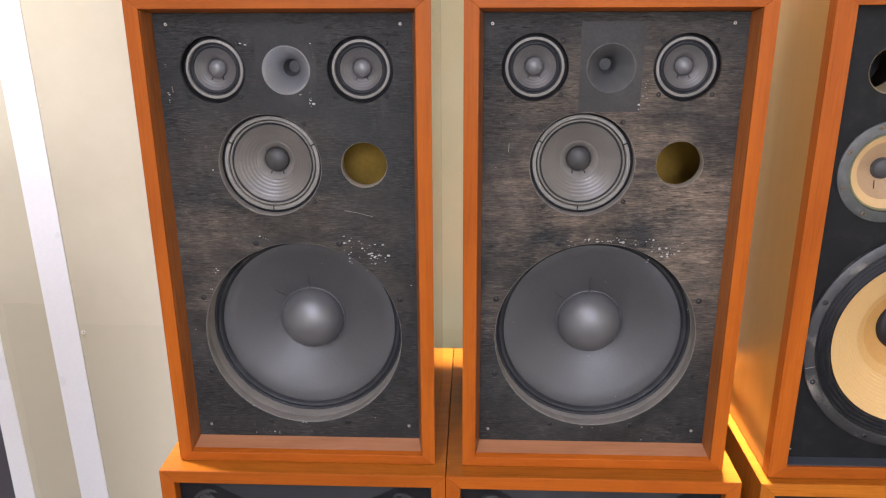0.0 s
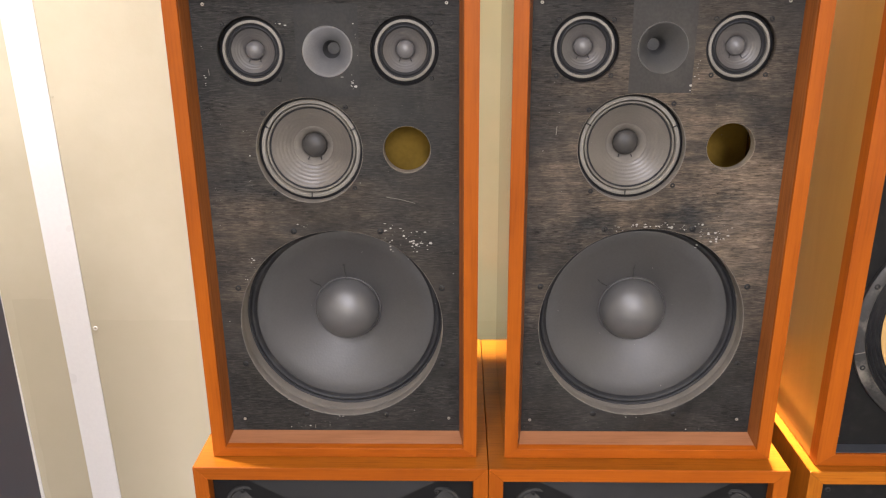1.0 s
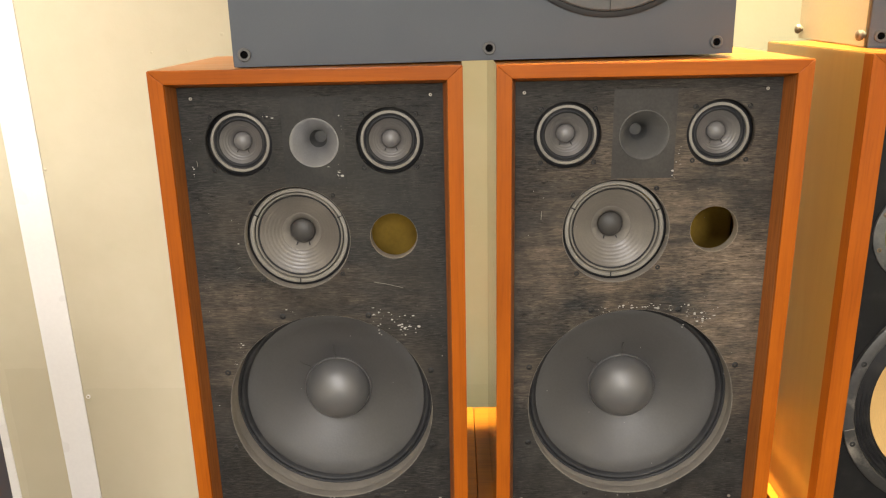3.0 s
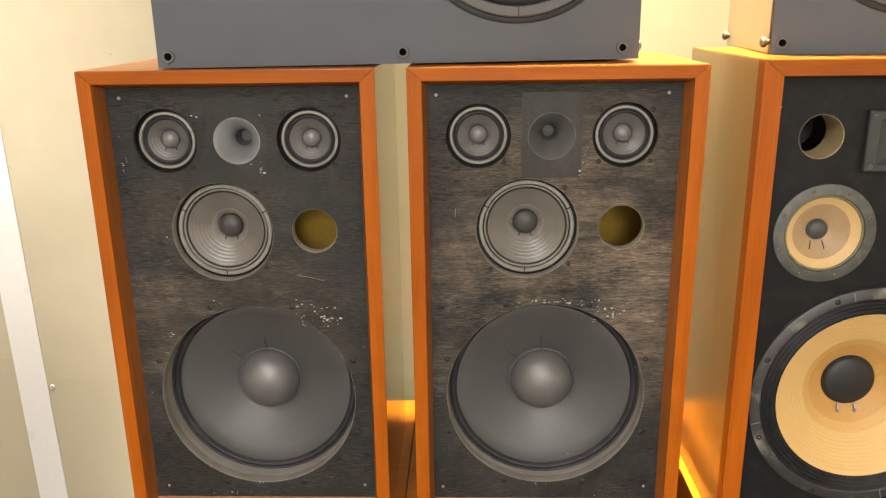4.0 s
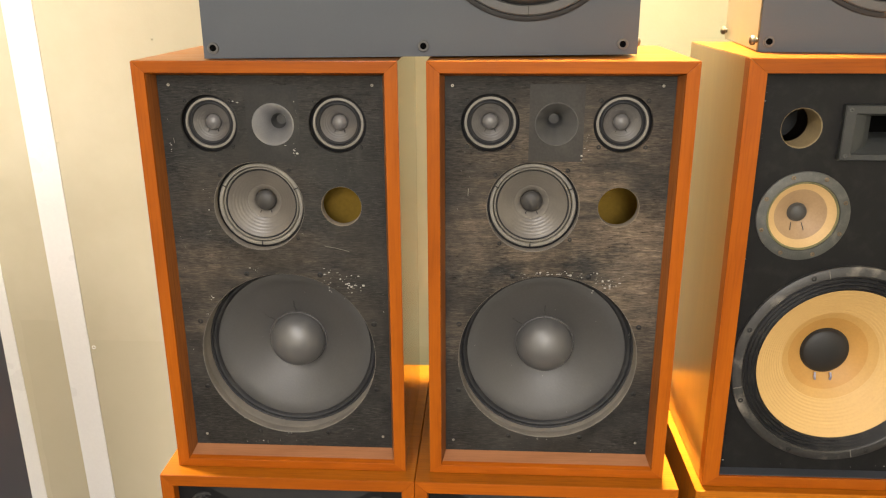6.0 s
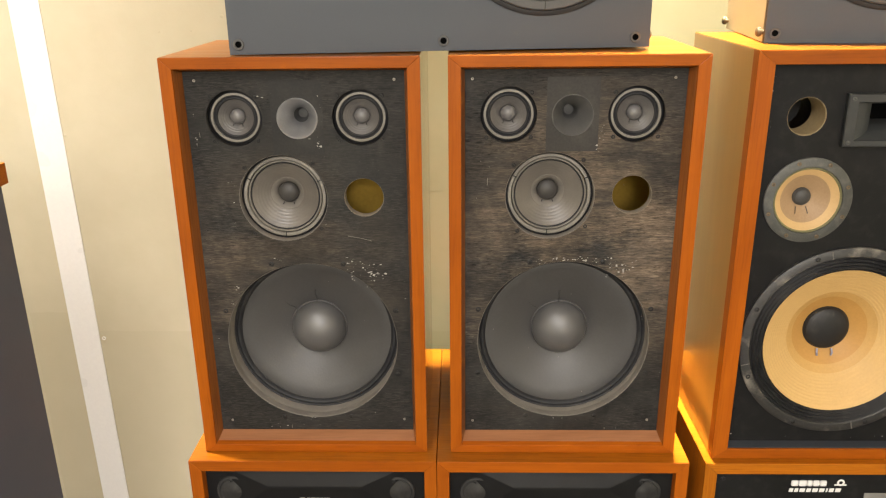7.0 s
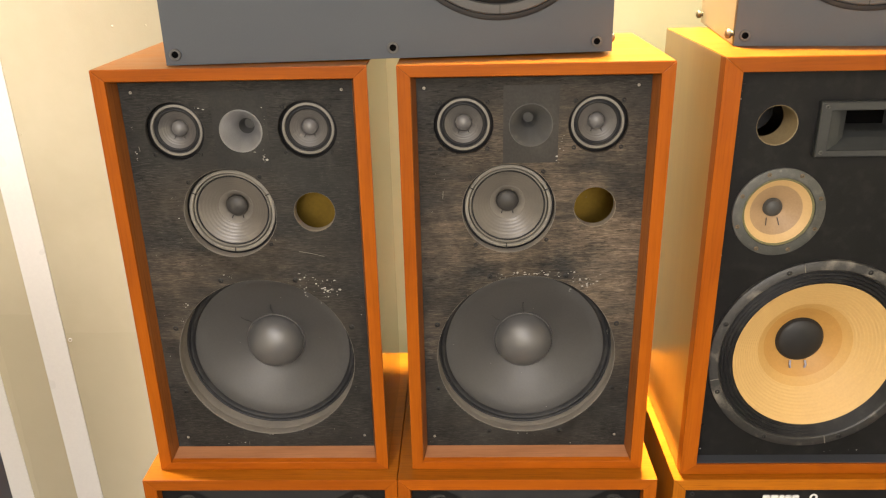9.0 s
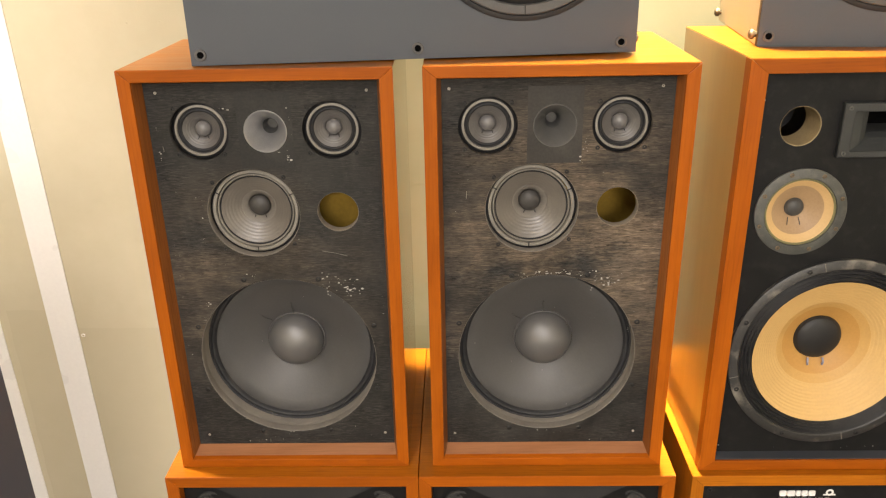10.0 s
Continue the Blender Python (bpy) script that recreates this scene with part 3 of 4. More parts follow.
def open_speaker(x, shift, up, baffle_mat, horn_mat, horn_label, label, spots, seed, scratches=(), wad=0.172, deep=0.078, plate=patch_black, w=W, group="open-fronted loudspeakers"):
    rng = random.Random(seed)
    sp = thing("loudspeaker", pose(x, 0, BASE), label, "loudspeaker", group)
    ix, it, ib = case(sp, w, H, D, (0.0235, 0.0215, 0.0185), (0.0305, 0.029, 0.035), 0.035, teak_x, teak_side, top_x)
    for sg in (-1, 1):
        f, k, e = w / 2 - 0.0238, w / 2 - 0.0308, 0.0008
        part("side_lining", loft_bm([([(sg * f, 0.020), (sg * f, H - 0.023), (sg * (f - e), H - 0.023), (sg * (f - e), 0.020)], 0.004), ([(sg * k, 0.0355), (sg * k, H - 0.030), (sg * (k - e), H - 0.030), (sg * (k - e), 0.0355)], 0.0346)]), lining_z, sp, "darker brown inner edge")
    for sg in (-1, 1):
        o, i = sg * (w / 2 + 0.0005), sg * (w / 2 - 0.0237)
        part("front_edging", prism_bm([(o, 0.0005), (i, 0.0182), (i, H - 0.0212), (o, H - 0.0005)], -0.0008, 0.0045, 0.0008), teak_z, sp)
    part("bottom_lining", loft_bm([([(-w / 2 + 0.025, 0.0188), (w / 2 - 0.025, 0.0188), (w / 2 - 0.025, 0.0196), (-w / 2 + 0.025, 0.0196)], 0.003), ([(-w / 2 + 0.0315, 0.0352), (w / 2 - 0.0315, 0.0352), (w / 2 - 0.0315, 0.0360), (-w / 2 + 0.0315, 0.0360)], 0.0346)]), ledge_sheen_x, sp, "dusty brown lower ledge with sheen put into its colour")
    yb, s = 0.035, shift
    tw, mid, port, wf, hz = (0.124, 0.737 + up), (-0.039, 0.574 + up), (0.125, 0.576 + up), (0.0, 0.251 + up), 0.7365 + up
    holes = [(s - tw[0], tw[1], 0.0555), (s + tw[0], tw[1], 0.0555), (s, hz, 0.0402), (s + mid[0], mid[1], 0.0895), (s + port[0], port[1], 0.0395), (s + wf[0], wf[1], 0.1825)]
    b = part("baffle", pierced_bm(-ix + 0.0005, ix - 0.0005, ib + 0.0005, it - 0.0005, yb, yb + 0.019, holes), baffle_mat, sp, "black-stained plywood front board, scuffed and worn")
    # bare cut edges of the holes
    for cx, cz, r, name, mt in ((*holes[4][:2], holes[4][2], "port_edge", ply_edge), (*holes[5][:2], holes[5][2], "woofer_hole_edge", dusty_edge), (*holes[3][:2], holes[3][2], "midrange_hole_edge", dusty_edge)):
        part(name, lathe_bm(cx, cz, [(r + 0.0006, yb - 0.0004), (r - 0.0004, yb + 0.0006), (r - 0.0010, yb + 0.010), (r - 0.0006, yb + 0.0185), (r + 0.001, yb + 0.0195)], 72), mt, b, "", True)
    part("wadding", box_bm(0.045 + s, 0.214, wad, wad + 0.035, 0.45, 0.69, 0.006), wadding, sp, "ochre wadding inside the port")
    # smooth panel round the horn
    part("horn_plate", pierced_bm(s - 0.051, s + 0.051, hz - 0.0715, hz + 0.074, yb - 0.0003, yb + 0.001, [(s, hz, 0.0402)], 48), plate, b)
    small_cone(sp, "upper_driver", s - tw[0], tw[1], "small cone driver with a grey ring")
    small_cone(sp, "upper_driver", s + tw[0], tw[1], "small cone driver with a grey ring")
    cup_horn(sp, s, hz, horn_mat, horn_label)
    midrange(sp, s + mid[0], mid[1])
    woofer(sp, s + wf[0], wf[1], deep)
    for cx, cz in ((-0.195, 0.811), (0.1925, 0.811), (-0.193, 0.060), (0.193, 0.063)):
        screw(b, "screw", cx + s, cz, yb, 0.0028, screw_pale)
    for k in range(8):
        a = radians(22.5 + 45 * k)
        screw(b, "bolt", s + wf[0] + 0.1965 * math.cos(a), wf[1] + 0.1965 * math.sin(a), yb + 0.0002, 0.0056, bolt_black)
    for cx, cz, r in ((s - tw[0], tw[1], 0.0615), (s + tw[0], tw[1], 0.0615), (s + mid[0], mid[1], 0.0975)):
        for k in range(4):
            a = radians(45 + 90 * k + (4 if r > 0.09 else 0))
            screw(b, "bolt", cx + r * math.cos(a), cz + r * math.sin(a), yb + 0.0002, 0.0042, bolt_black)
    part("chipped_paint", flecks_bm(rng, [(s + p[0], *p[1:]) for p in spots], yb), fleck_white, b, "scattered white paint chips")["kind"] = "stuff"
    for x0, z0, x1, z1 in scratches:
        part("scratch", tube_bm([(s + x0, yb, z0), (s + (x0 + x1) / 2, yb, (z0 + z1) / 2 + 0.001), (s + x1, yb, z1)], 0.00045, 5), ring_grey, b)
    return sp


SPOTS_A = [(0.096, 0.436, 0.012, 0.006, 9, 0.0026), (0.128, 0.422, 0.018, 0.016, 30, 0.0028), (0.143, 0.405, 0.010, 0.008, 12, 0.0030), (-0.058, 0.441, 0.006, 0.004, 7, 0.0022), (-0.152, 0.379, 0.004, 0.006, 5, 0.0022),
           (0.036, 0.685, 0.005, 0.006, 9, 0.0030), (0.02, 0.05, 0.09, 0.012, 12, 0.0018), (-0.075, 0.782, 0.003, 0.003, 4, 0.0022), (-0.145, 0.61, 0.004, 0.004, 3, 0.0020), (0.0, 0.45, 0.16, 0.22, 26, 0.0009), (-0.06, 0.045, 0.02, 0.004, 4, 0.002), (-0.012, 0.0665, 0.006, 0.0006, 4, 0.0026), (-0.105, 0.1005, 0.002, 0.001, 3, 0.0028), (0.062, 0.0775, 0.003, 0.001, 3, 0.0022), (-0.165, 0.345, 0.002, 0.006, 5, 0.0022),
           (-0.203, 0.69, 0.001, 0.05, 7, 0.0016), (-0.203, 0.40, 0.001, 0.08, 6, 0.0016), (0.203, 0.42, 0.001, 0.05, 5, 0.0014), (-0.14, 0.55, 0.006, 0.03, 5, 0.0016), (0.048, 0.76, 0.003, 0.02, 6, 0.0014)]
SPOTS_B = [(0.112, 0.426, 0.016, 0.013, 36, 0.0029), (-0.055, 0.440, 0.006, 0.003, 7, 0.0026), (-0.012, 0.4425, 0.014, 0.003, 16, 0.0026), (0.03, 0.4420, 0.010, 0.002, 12, 0.0030), (0.06, 0.436, 0.004, 0.004, 6, 0.0024),
           (0.050, 0.672, 0.004, 0.004, 3, 0.0026), (0.055, 0.69, 0.006, 0.004, 3, 0.0022), (0.0, 0.45, 0.16, 0.22, 26, 0.0009), (0.03, 0.05, 0.10, 0.01, 8, 0.0016), (0.165, 0.31, 0.001, 0.008, 3, 0.0018), (-0.03, 0.0665, 0.02, 0.0008, 4, 0.0018), (0.06, 0.715, 0.004, 0.02, 6, 0.0016), (-0.16, 0.62, 0.02, 0.05, 6, 0.0012)]
open_speaker(-0.272, 0.002, 0.0, baffle_a, horn_alu, "pale grey metal cup horn", "teak loudspeaker with scuffed black baffle and pale cup horn", SPOTS_A, 3, [(0.088, 0.494, 0.137, 0.483), (-0.06, 0.040, -0.0595, 0.048), (-0.195, 0.700, -0.196, 0.71)])
open_speaker(0.2713, -0.0033, 0.0035, baffle_b, horn_grey, "dark grey cup horn", "teak loudspeaker with brown-rubbed black baffle and dark cup horn", SPOTS_B, 8, [(-0.165, 0.60, -0.164, 0.615)], 0.215, 0.068, patch_worn, 0.4885)


# ---- the loudspeaker with the tan woofer ----
def tan_speaker():
    sp = thing("loudspeaker", pose(0.852, -0.020, BASE), "honey-brown loudspeaker with tan woofer and black rectangular horn", "loudspeaker")
    w, h, d = 0.517, 0.8655, 0.425
    ix, it, ib = case(sp, w, h, d, (0.031, 0.026, 0.024), (0.0315, 0.0265, 0.0245), 0.030, teak_x, side_sheen_z, top_x)
    for s in (-1, 1):
        o, i = s * (w / 2 + 0.0006), s * (ix - 0.0004)
        part("front_edging", prism_bm([(o, 0.0005), (i, ib - 0.0005), (i, it + 0.0005), (o, h - 0.0005)], -0.0008, 0.028, 0.0008), teak_z, sp)
    yb = 0.030
    wf, mid, port = (-0.0085, 0.266), (-0.121, 0.574), (-0.1445, 0.739)
    hx0, hx1, hz0, hz1 = -0.076, 0.196, 0.682, 0.783
    b = part("baffle", pierced_bm(-ix + 0.0005, ix - 0.0005, ib + 0.0005, it - 0.0005, yb, yb + 0.02, [(*port, 0.0365), (*mid, 0.072), (*wf, 0.185)], slots=[(hx0 + 0.015, hx1 - 0.015, hz0 + 0.011, hz1 - 0.012)]), baffle_c, sp, "satin black front board")
    part("port_tube", lathe_bm(*port, [(0.0372, yb - 0.0004), (0.0358, yb + 0.0008), (0.0355, yb + 0.066), (0.037, yb + 0.067)], 48), card_tube, b, "pale cardboard port tube", True)
    part("port_back", lathe_bm(*port, [(0.040, yb + 0.13), (0, yb + 0.13)], 24), gap_black, b)
    part("lower_ledge", box_bm(-ix + 0.001, ix - 0.001, 0.004, yb, ib + 0.0005, ib + 0.002), ledge_grey, sp)
    # hook strips on the sides of the front board
    for z0, z1 in ((0.035, 0.105), (0.70, 0.815)):
        part("hook_strip", box_bm(-ix + 0.001, -ix + 0.016, yb - 0.004, yb - 0.0005, z0, z1, 0.001), black_plastic, b)
    # midrange
    cx, cz, y = *mid, yb - 0.005
    m = part("midrange", lathe_bm(cx, cz, [(0.086, yb), (0.086, y + 0.001), (0.0845, y), (0.068, y), (0.0665, y + 0.002), (0.0665, y + 0.02)], 56), flange_grey, sp, "midrange driver with pale paper cone and dusty flange", True)
    part("surround", lathe_bm(cx, cz, arc(0.0668, y + 0.003, 0.0625, y + 0.004, 0.003), 56), green_foam, m, "greenish aged edge", True)
    part("cone", lathe_bm(cx, cz, [(0.0626, y + 0.004), (0.058, y + 0.0075), (0.049, y + 0.014)], 56), paper_pale, m, "pale outer paper ring", True)
    part("inner_cone", lathe_bm(cx, cz, [(0.049, y + 0.014), (0.047, y + 0.0155), (0.03, y + 0.027), (0.0175, y + 0.035)], 56), paper_brown, m, "brown inner cone", True)
    part("dust_cap", lathe_bm(cx, cz, [(0.0185, y + 0.0345), (0.0175, y + 0.030)] + dome(0.0165, y + 0.030, 0.008), 40), ring_dark, m, "", True)
    for s in (-1, 1):
        part("lead", tube_bm([(cx + s * 0.010, y + 0.030, cz - 0.020), (cx + s * 0.0115, y + 0.0255, cz - 0.027), (cx + s * 0.0125, y + 0.0225, cz - 0.033)], 0.0008, 6), surround_black, m)
    for k in range(8):
        a = radians(20 + 45 * k)
        screw(m, "screw", cx + 0.0785 * math.cos(a), cz + 0.0785 * math.sin(a), y, 0.0042, chrome)
    # woofer
    cx, cz, y = *wf, yb - 0.009
    f = part("woofer", lathe_bm(cx, cz, [(0.211, yb), (0.211, y + 0.002), (0.2085, y), (0.193, y - 0.0005), (0.1905, y + 0.002), (0.190, y + 0.02)], 96), flange_worn, sp, "large woofer with tan paper cone and worn black flange", True)
    part("surround", lathe_bm(cx, cz, ripples(0.1908, y + 0.004, 0.1605, y + 0.007, 4, 0.0026), 96), surround_black, f, "black pleated edge", True)
    part("cone", lathe_bm(cx, cz, [(0.1612, y + 0.006)] + ripples(0.156, y + 0.010, 0.096, y + 0.050, 10, 0.00055), 96), paper_tan, f, "tan ribbed paper cone", True)
    part("middle_cone", lathe_bm(cx, cz, [(0.0962, y + 0.0498), (0.080, y + 0.0622)], 96), paper_mid, f, "amber middle cone", True)
    part("inner_cone", lathe_bm(cx, cz, [(0.080, y + 0.0622), (0.075, y + 0.066), (0.0475, y + 0.0825)], 96), paper_orange, f, "ochre inner cone", True)
    part("dust_cap", lathe_bm(cx, cz, [(0.0500, y + 0.0815), (0.0482, y + 0.0770)] + dome(0.0472, y + 0.077, 0.012, 10), 64), cap_black, f, "dark felt dust cap", True)
    for s in (-1, 1):
        part("lead", tube_bm([(cx + s * 0.0155, y + 0.073, cz - 0.047), (cx + s * 0.0165, y + 0.069, cz - 0.055), (cx + s * 0.015, y + 0.0695, cz - 0.062)], 0.0024, 8), tinsel, f)
    for k in range(8):
        a = radians(22.5 + 45 * k)
        screw(f, "bolt", cx + 0.2015 * math.cos(a), cz + 0.2015 * math.sin(a), y, 0.0052, bolt_black)
    for k in range(4):
        a = radians(14 + 90 * k)
        c, s = math.cos(a), math.sin(a)
        part("flange_joint", tube_bm([(cx + 0.192 * c, y - 0.0006, cz + 0.192 * s), (cx + 0.2095 * c, y - 0.0003, cz + 0.2095 * s)], 0.0008, 6), ring_grey, f)
    # rectangular horn: flange with a flared mouth
    y = yb - 0.014
    bm = bmesh.new()
    rings = [((hx0, hx1, hz0, hz1), yb), ((hx0, hx1, hz0, hz1), y + 0.002), ((hx0 + 0.002, hx1 - 0.002, hz0 + 0.002, hz1 - 0.002), y), ((hx0 + 0.019, hx1 - 0.019, hz0 + 0.012, hz1 - 0.0150), y),
             ((hx0 + 0.021, hx1 - 0.021, hz0 + 0.013, hz1 - 0.0160), y + 0.002)]
    loops = [[bm.verts.new((px, yy, pz)) for px, pz in ((q[0], q[2]), (q[1], q[2]), (q[1], q[3]), (q[0], q[3]))] for q, yy in rings]
    for a, c in zip(loops, loops[1:]):
        for k in range(4):
            bm.faces.new((a[k], a[(k + 1) % 4], c[(k + 1) % 4], c[k]))
    hn = part("horn", bm, flange_horn, sp, "charcoal rectangular horn with a flared mouth")
    bm = bmesh.new()
    rings = [(0.021, 0.013, 0.016, 0.002), (0.048, 0.018, 0.021, 0.026), (0.068, 0.024, 0.026, 0.050), (0.082, 0.028, 0.030, 0.080), (0.094, 0.031, 0.033, 0.13)]
    loops = [[bm.verts.new((px, y + dy, pz)) for px, pz in ((hx0 + dx, hz0 + lo), (hx1 - dx, hz0 + lo), (hx1 - dx, hz1 - up), (hx0 + dx, hz1 - up))] for dx, lo, up, dy in rings]
    for a, c in zip(loops, loops[1:]):
        for k in range(4):
            bm.faces.new((a[k], a[(k + 1) % 4], c[(k + 1) % 4], c[k]))
    part("mouth", bm, horn_inner, hn, "dark flared mouth")
    part("throat", box_bm(hx0 + 0.088, hx1 - 0.088, y + 0.13, y + 0.16, hz0 + 0.024, hz1 - 0.026), void_black, hn)
    for px in (hx0 + 0.010, hx1 - 0.010):
        for pz in (hz0 + 0.009, hz1 - 0.009):
            screw(hn, "screw", px, pz, y, 0.0042, flange_grey)
    rng = random.Random(5)
    part("chipped_paint", flecks_bm(rng, [(-ix + 0.012, 0.80, 0.001, 0.01, 2, 0.002), (-ix + 0.012, 0.72, 0.001, 0.004, 2, 0.002), (-ix + 0.008, 0.49, 0.002, 0.004, 2, 0.003), (0.0, 0.04, 0.1, 0.003, 6, 0.002)], yb - 0.004), fleck_white, b)["kind"] = "stuff"
    return sp


tan_speaker()


# ---- lower cabinets that carry them ----
def lower_speaker(x0, x1, yf, top, mx, mz, label, horn=True):
    w, h, d = x1 - x0, top, 0.545
    sp = thing("floor_loudspeaker", pose((x0 + x1) / 2, yf, 0), label, "loudspeaker", "lower loudspeakers")
    ix, it, ib = case(sp, w, h, d, (0.027, 0.026, 0.026), (0.0275, 0.0265, 0.0265), 0.022, mx, mz, ledge_x)
    yb = 0.022
    holes = [(0, 0.27, 0.175)]
    b = part("baffle", pierced_bm(-ix + 0.0005, ix - 0.0005, ib + 0.0005, it - 0.0005, yb, yb + 0.02, holes), black_plastic if horn else baffle_c, sp, "black front board")
    part("woofer", lathe_bm(0, 0.27, [(0.195, yb), (0.194, yb - 0.006), (0.178, yb - 0.006)] + arc(0.176, yb - 0.002, 0.155, yb + 0.002, 0.006) + [(0.06, yb + 0.06), (0.05, yb + 0.05), (0, yb + 0.03)], 64), cone_dark, sp, "black woofer", True)
    if horn:
        # wide moulded lip that slopes forward from the top of the board
        t = it - 0.003
        bm = bmesh.new()
        up = [bm.verts.new(p) for p in ((-0.20, yb, t), (0.20, yb, t), (0.105, yb - 0.016, t - 0.040), (-0.105, yb - 0.016, t - 0.040))]
        dn = [bm.verts.new(p) for p in ((-0.20, yb, t - 0.12), (0.20, yb, t - 0.12), (0.105, yb - 0.016, t - 0.046), (-0.105, yb - 0.016, t - 0.046))]
        bm.faces.new(up)
        bm.faces.new(dn[::-1])
        for k in range(4):
            bm.faces.new((up[k], up[(k + 1) % 4], dn[(k + 1) % 4], dn[k]))
        soften(bm, 0.002)
        part("horn_lip", bm, black_plastic, sp, "sloping moulded horn lip")
        for s in (-1, 1):
            tw = part("tweeter", lathe_bm(s * 0.183, t - 0.062, [(0.040, yb), (0.039, yb - 0.004), (0.034, yb - 0.005), (0.031, yb - 0.002), (0.020, yb - 0.004), (0.012, yb - 0.008), (0, yb - 0.010)], 40), patch_black, sp, "", True)
            screw(tw, "screw", s * 0.183 - 0.006, t - 0.034, yb - 0.004, 0.004, bolt_black)
        for k, (a, b2) in enumerate(((-0.034, -0.022), (-0.018, -0.011), (-0.009, 0.001), (0.003, 0.010), (0.012, 0.018), (0.020, 0.033))):
            part("lettering", box_bm(a, b2, yb - 0.0168, yb - 0.0150, t - 0.0765, t - 0.0695), white_ink, sp)
    else:
        for px in (-ix + 0.021,):
            screw(b, "bolt", px, it - 0.026, yb, 0.0052, bolt_black)
        # printed mark as plain white shapes, heavy above and light below
        px = -0.078
        for wide in (0.0165, 0.0185, 0.0125, 0.0150, 0.0155):
            part("logo_block", box_bm(px, px + wide - 0.0012, yb - 0.0008, yb + 0.001, it - 0.0435, it - 0.0295, 0.0034), white_ink, b, "white printed block")
            px += wide
        part("logo_ring", lathe_bm(0.030, it - 0.0355, [(0.0085, yb + 0.001), (0.0085, yb - 0.0008), (0.0042, yb - 0.0008), (0.0042, yb + 0.001)], 20), white_ink, b, "white printed ring")
        for q in (-1, 1):
            part("logo_block", box_bm(0.030 + q * 0.0085 - 0.0048, 0.030 + q * 0.0085 + 0.0048, yb - 0.0008, yb + 0.001, it - 0.0435, it - 0.0398, 0.0008), white_ink, b, "white printed block")
        px = -0.081
        for wide in (0.0120, 0.0110, 0.0150, 0.0130, 0.0150, 0.0145, 0.0070, 0.0135, 0.0150):
            part("logo_block", prism_bm([(px, it - 0.0600), (px + wide - 0.0032, it - 0.0600), (px + wide - 0.0018, it - 0.0505), (px + 0.0014, it - 0.0505)], yb - 0.0008, yb + 0.001, 0.0006), white_ink, b, "white printed block")
            px += wide
        part("badge", box_bm(0.085, 0.19, yb - 0.002, yb + 0.001, it - 0.080, it - 0.062, 0.001), silver_trim, sp, "silver trim strip")
    return sp


LOW = 0.7465
lower_speaker(-0.549, -0.0045, -0.035, LOW, teak_x, teak_z, "teak floor loudspeaker with black moulded horn front")
lower_speaker(-0.0035, 0.543, -0.036, LOW, teak_x, teak_z, "teak floor loudspeaker with black moulded horn front")
lower_speaker(0.577, 1.130, -0.038, LOW, honey_x, honey_z, "honey-brown floor loudspeaker with white printed mark", horn=False)


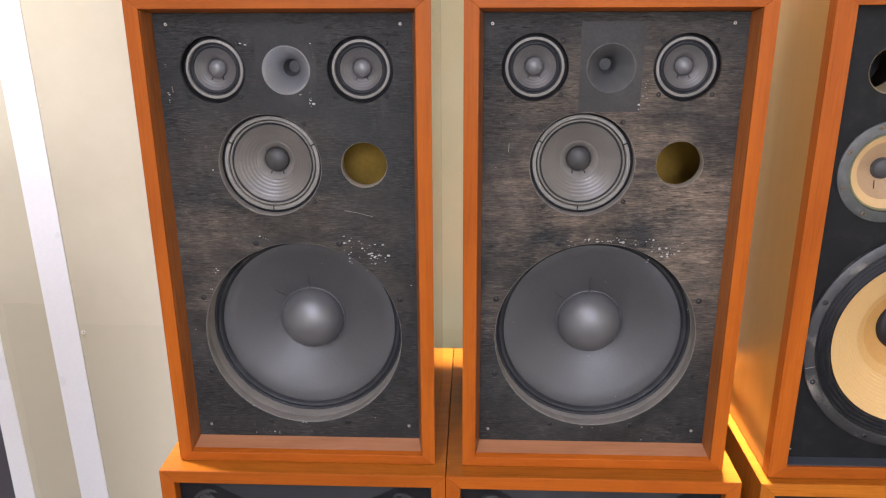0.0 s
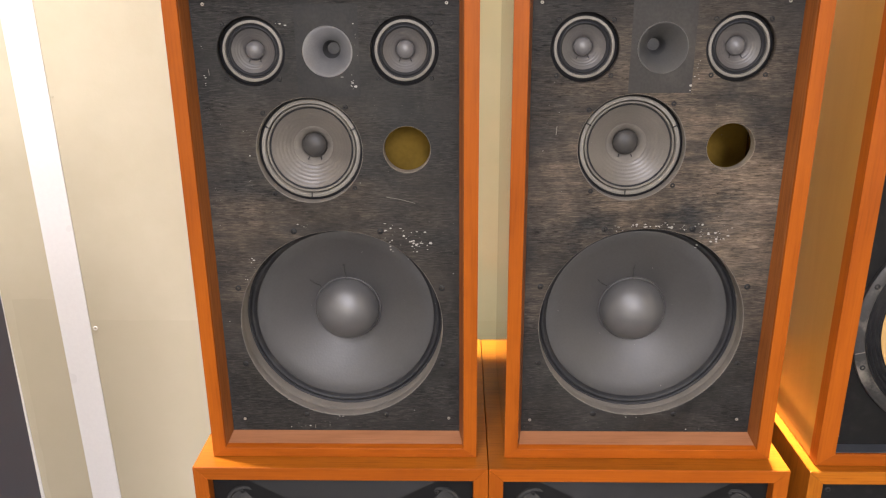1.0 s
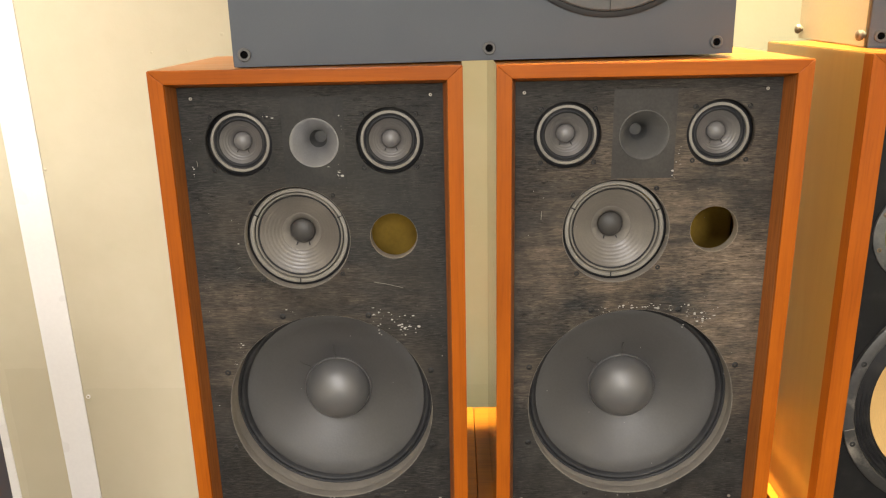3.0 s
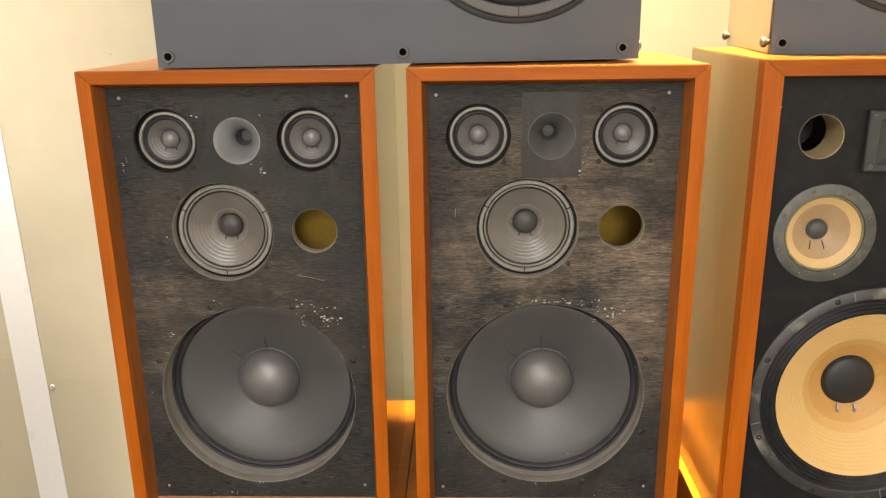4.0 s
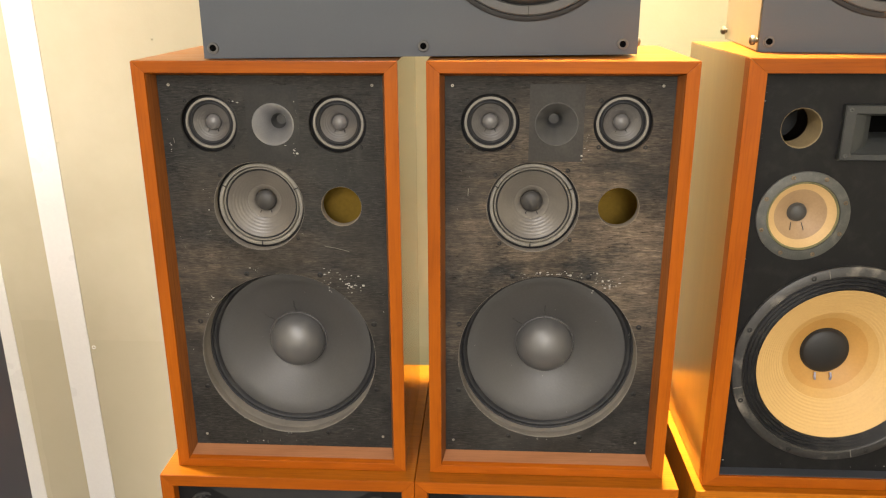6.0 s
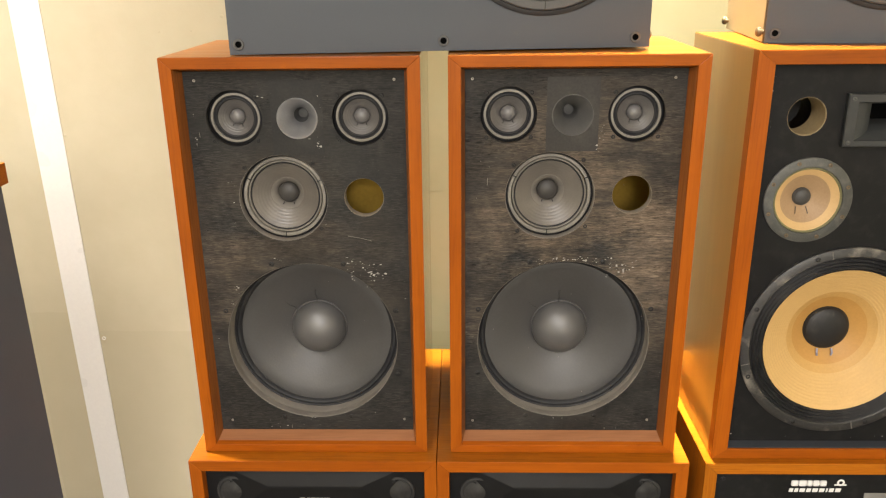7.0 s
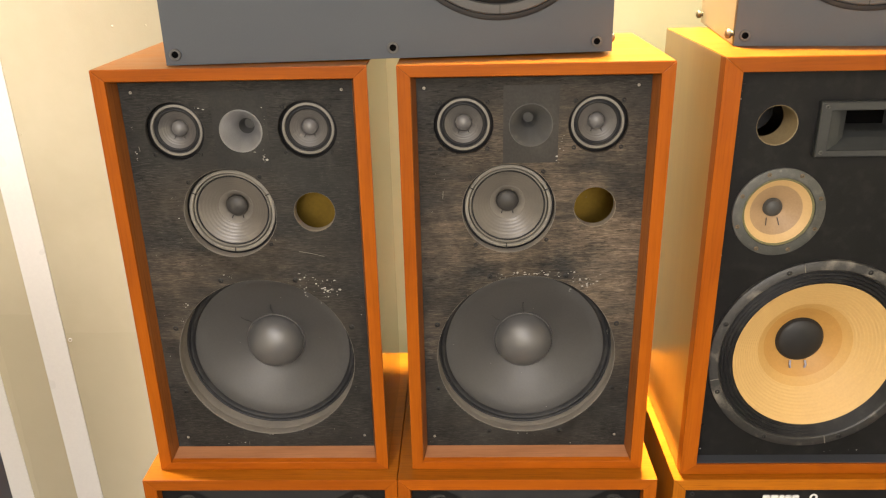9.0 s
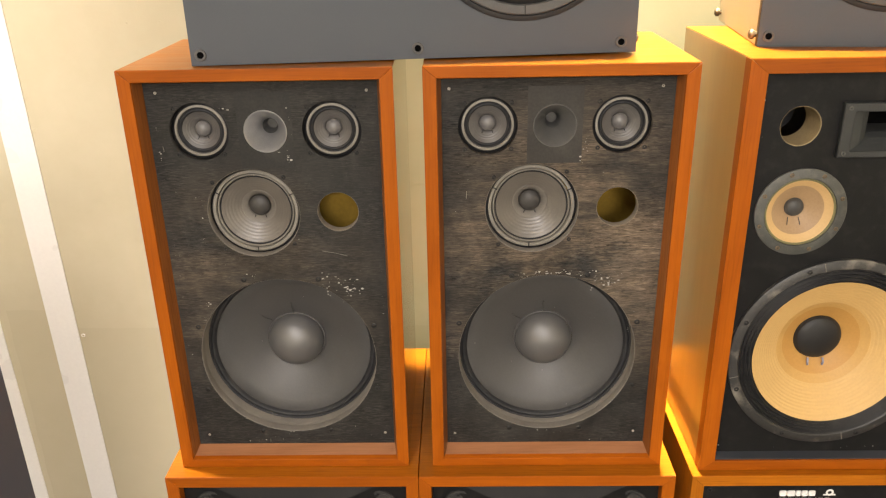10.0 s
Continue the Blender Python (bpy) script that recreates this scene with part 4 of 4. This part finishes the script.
# ---- grey bass cabinets lying on top ----
def bass_cabinet(m, w, d, driver_x, label, knob_sides):
    h = 0.50
    sp = thing("bass_cabinet", m, label, "loudspeaker", "grey bass cabinets")
    part("shell", box_bm(0, w, 0.0185, d, 0.0, h, 0.002), beige_side, sp, "beige laminate shell")
    b = part("baffle", pierced_bm(0, w, 0.0, h, 0.0, 0.018, [(driver_x, 0.253, 0.172)]), grey_vinyl, sp, "charcoal vinyl front board")
    y = -0.004
    f = part("driver", lathe_bm(driver_x, 0.253, [(0.1915, 0.0), (0.1915, y + 0.001), (0.189, y), (0.183, y), (0.1815, y + 0.003)], 96), gap_black, sp, "large driver with grey ring", True)
    part("gasket", lathe_bm(driver_x, 0.253, [(0.182, 0.001), (0.1815, y + 0.001), (0.179, y - 0.001), (0.165, y - 0.001), (0.163, y + 0.002), (0.162, 0.012)], 96), sub_cone, f, "grey gasket ring", True)
    for a in (-90, 0, 90, 180):
        c, s = math.cos(radians(a)), math.sin(radians(a))
        part("gasket_joint", tube_bm([(driver_x + 0.164 * c, y - 0.001, 0.253 + 0.164 * s), (driver_x + 0.181 * c, y - 0.001, 0.253 + 0.181 * s)], 0.0008, 6), bolt_black, f)
    part("surround", lathe_bm(driver_x, 0.253, arc(0.1625, 0.002, 0.140, 0.004, 0.008, 10), 96), surround_black, f, "", True)
    part("cone", lathe_bm(driver_x, 0.253, [(0.1405, 0.004), (0.06, 0.06), (0.05, 0.05), (0, 0.035)], 72), cone_dark, f, "", True)
    for px in (0.018, w / 2 + 0.002, w - 0.029):
        for pz in (0.019, h - 0.019):
            g = part("grille_socket", lathe_bm(px, pz, [(0.0105, 0.001), (0.0105, -0.003), (0.0095, -0.004), (0.0064, -0.004), (0.0060, -0.002)], 24), socket_grey, sp, "", True)
            part("socket_hole", lathe_bm(px, pz, [(0.0063, -0.0030), (0.0060, -0.0004), (0, -0.0004)], 20), void_black, g, "", True)
    for side, ys in knob_sides:
        for yy in ys:
            bm = lathe_bm(0, 0, [(0.0, 0.002), (0.005, 0.0025), (0.0085, 0.005), (0.0095, 0.009), (0.008, 0.013), (0.005, 0.014), (0.005, 0.018)], 24)
            turn = pose(-0.017 if side < 0 else w + 0.017, yy, 0.020, 0, 0, -90 if side < 0 else 90)
            bmesh.ops.transform(bm, matrix=turn, verts=bm.verts)
            part("foot", bm, chrome, sp, "round metal foot", True)
    return sp


TOP = BASE + H
bass_cabinet(pose(-0.3870, 0.025, TOP + 0.002, 0, -0.22, 4.7), 0.808, 0.34, 0.600, "charcoal bass cabinet lying across two teak loudspeakers", [(1, (0.04, 0.30))])
bass_cabinet(pose(0.645, 0.106, BASE + 0.8665, 0, 0, -7.0), 0.80, 0.40, 0.222, "charcoal bass cabinet with beige side on the honey-brown loudspeaker", [(-1, (0.018, 0.376))])

# ---- grey cabinet by the wall ----
gc = thing("grey_cabinet", pose(-0.855, -0.010, 0), "tall slate-grey cabinet with an orange wooden top board", "cabinet")
part("body", box_bm(-0.52, 0, -0.27, 0, 0, 1.366, 0.003), slate, gc)
part("top_board", box_bm(-0.53, 0.010, -0.28, 0.010, 1.3665, 1.409, 0.002), honey_x, gc, "orange wooden top board")
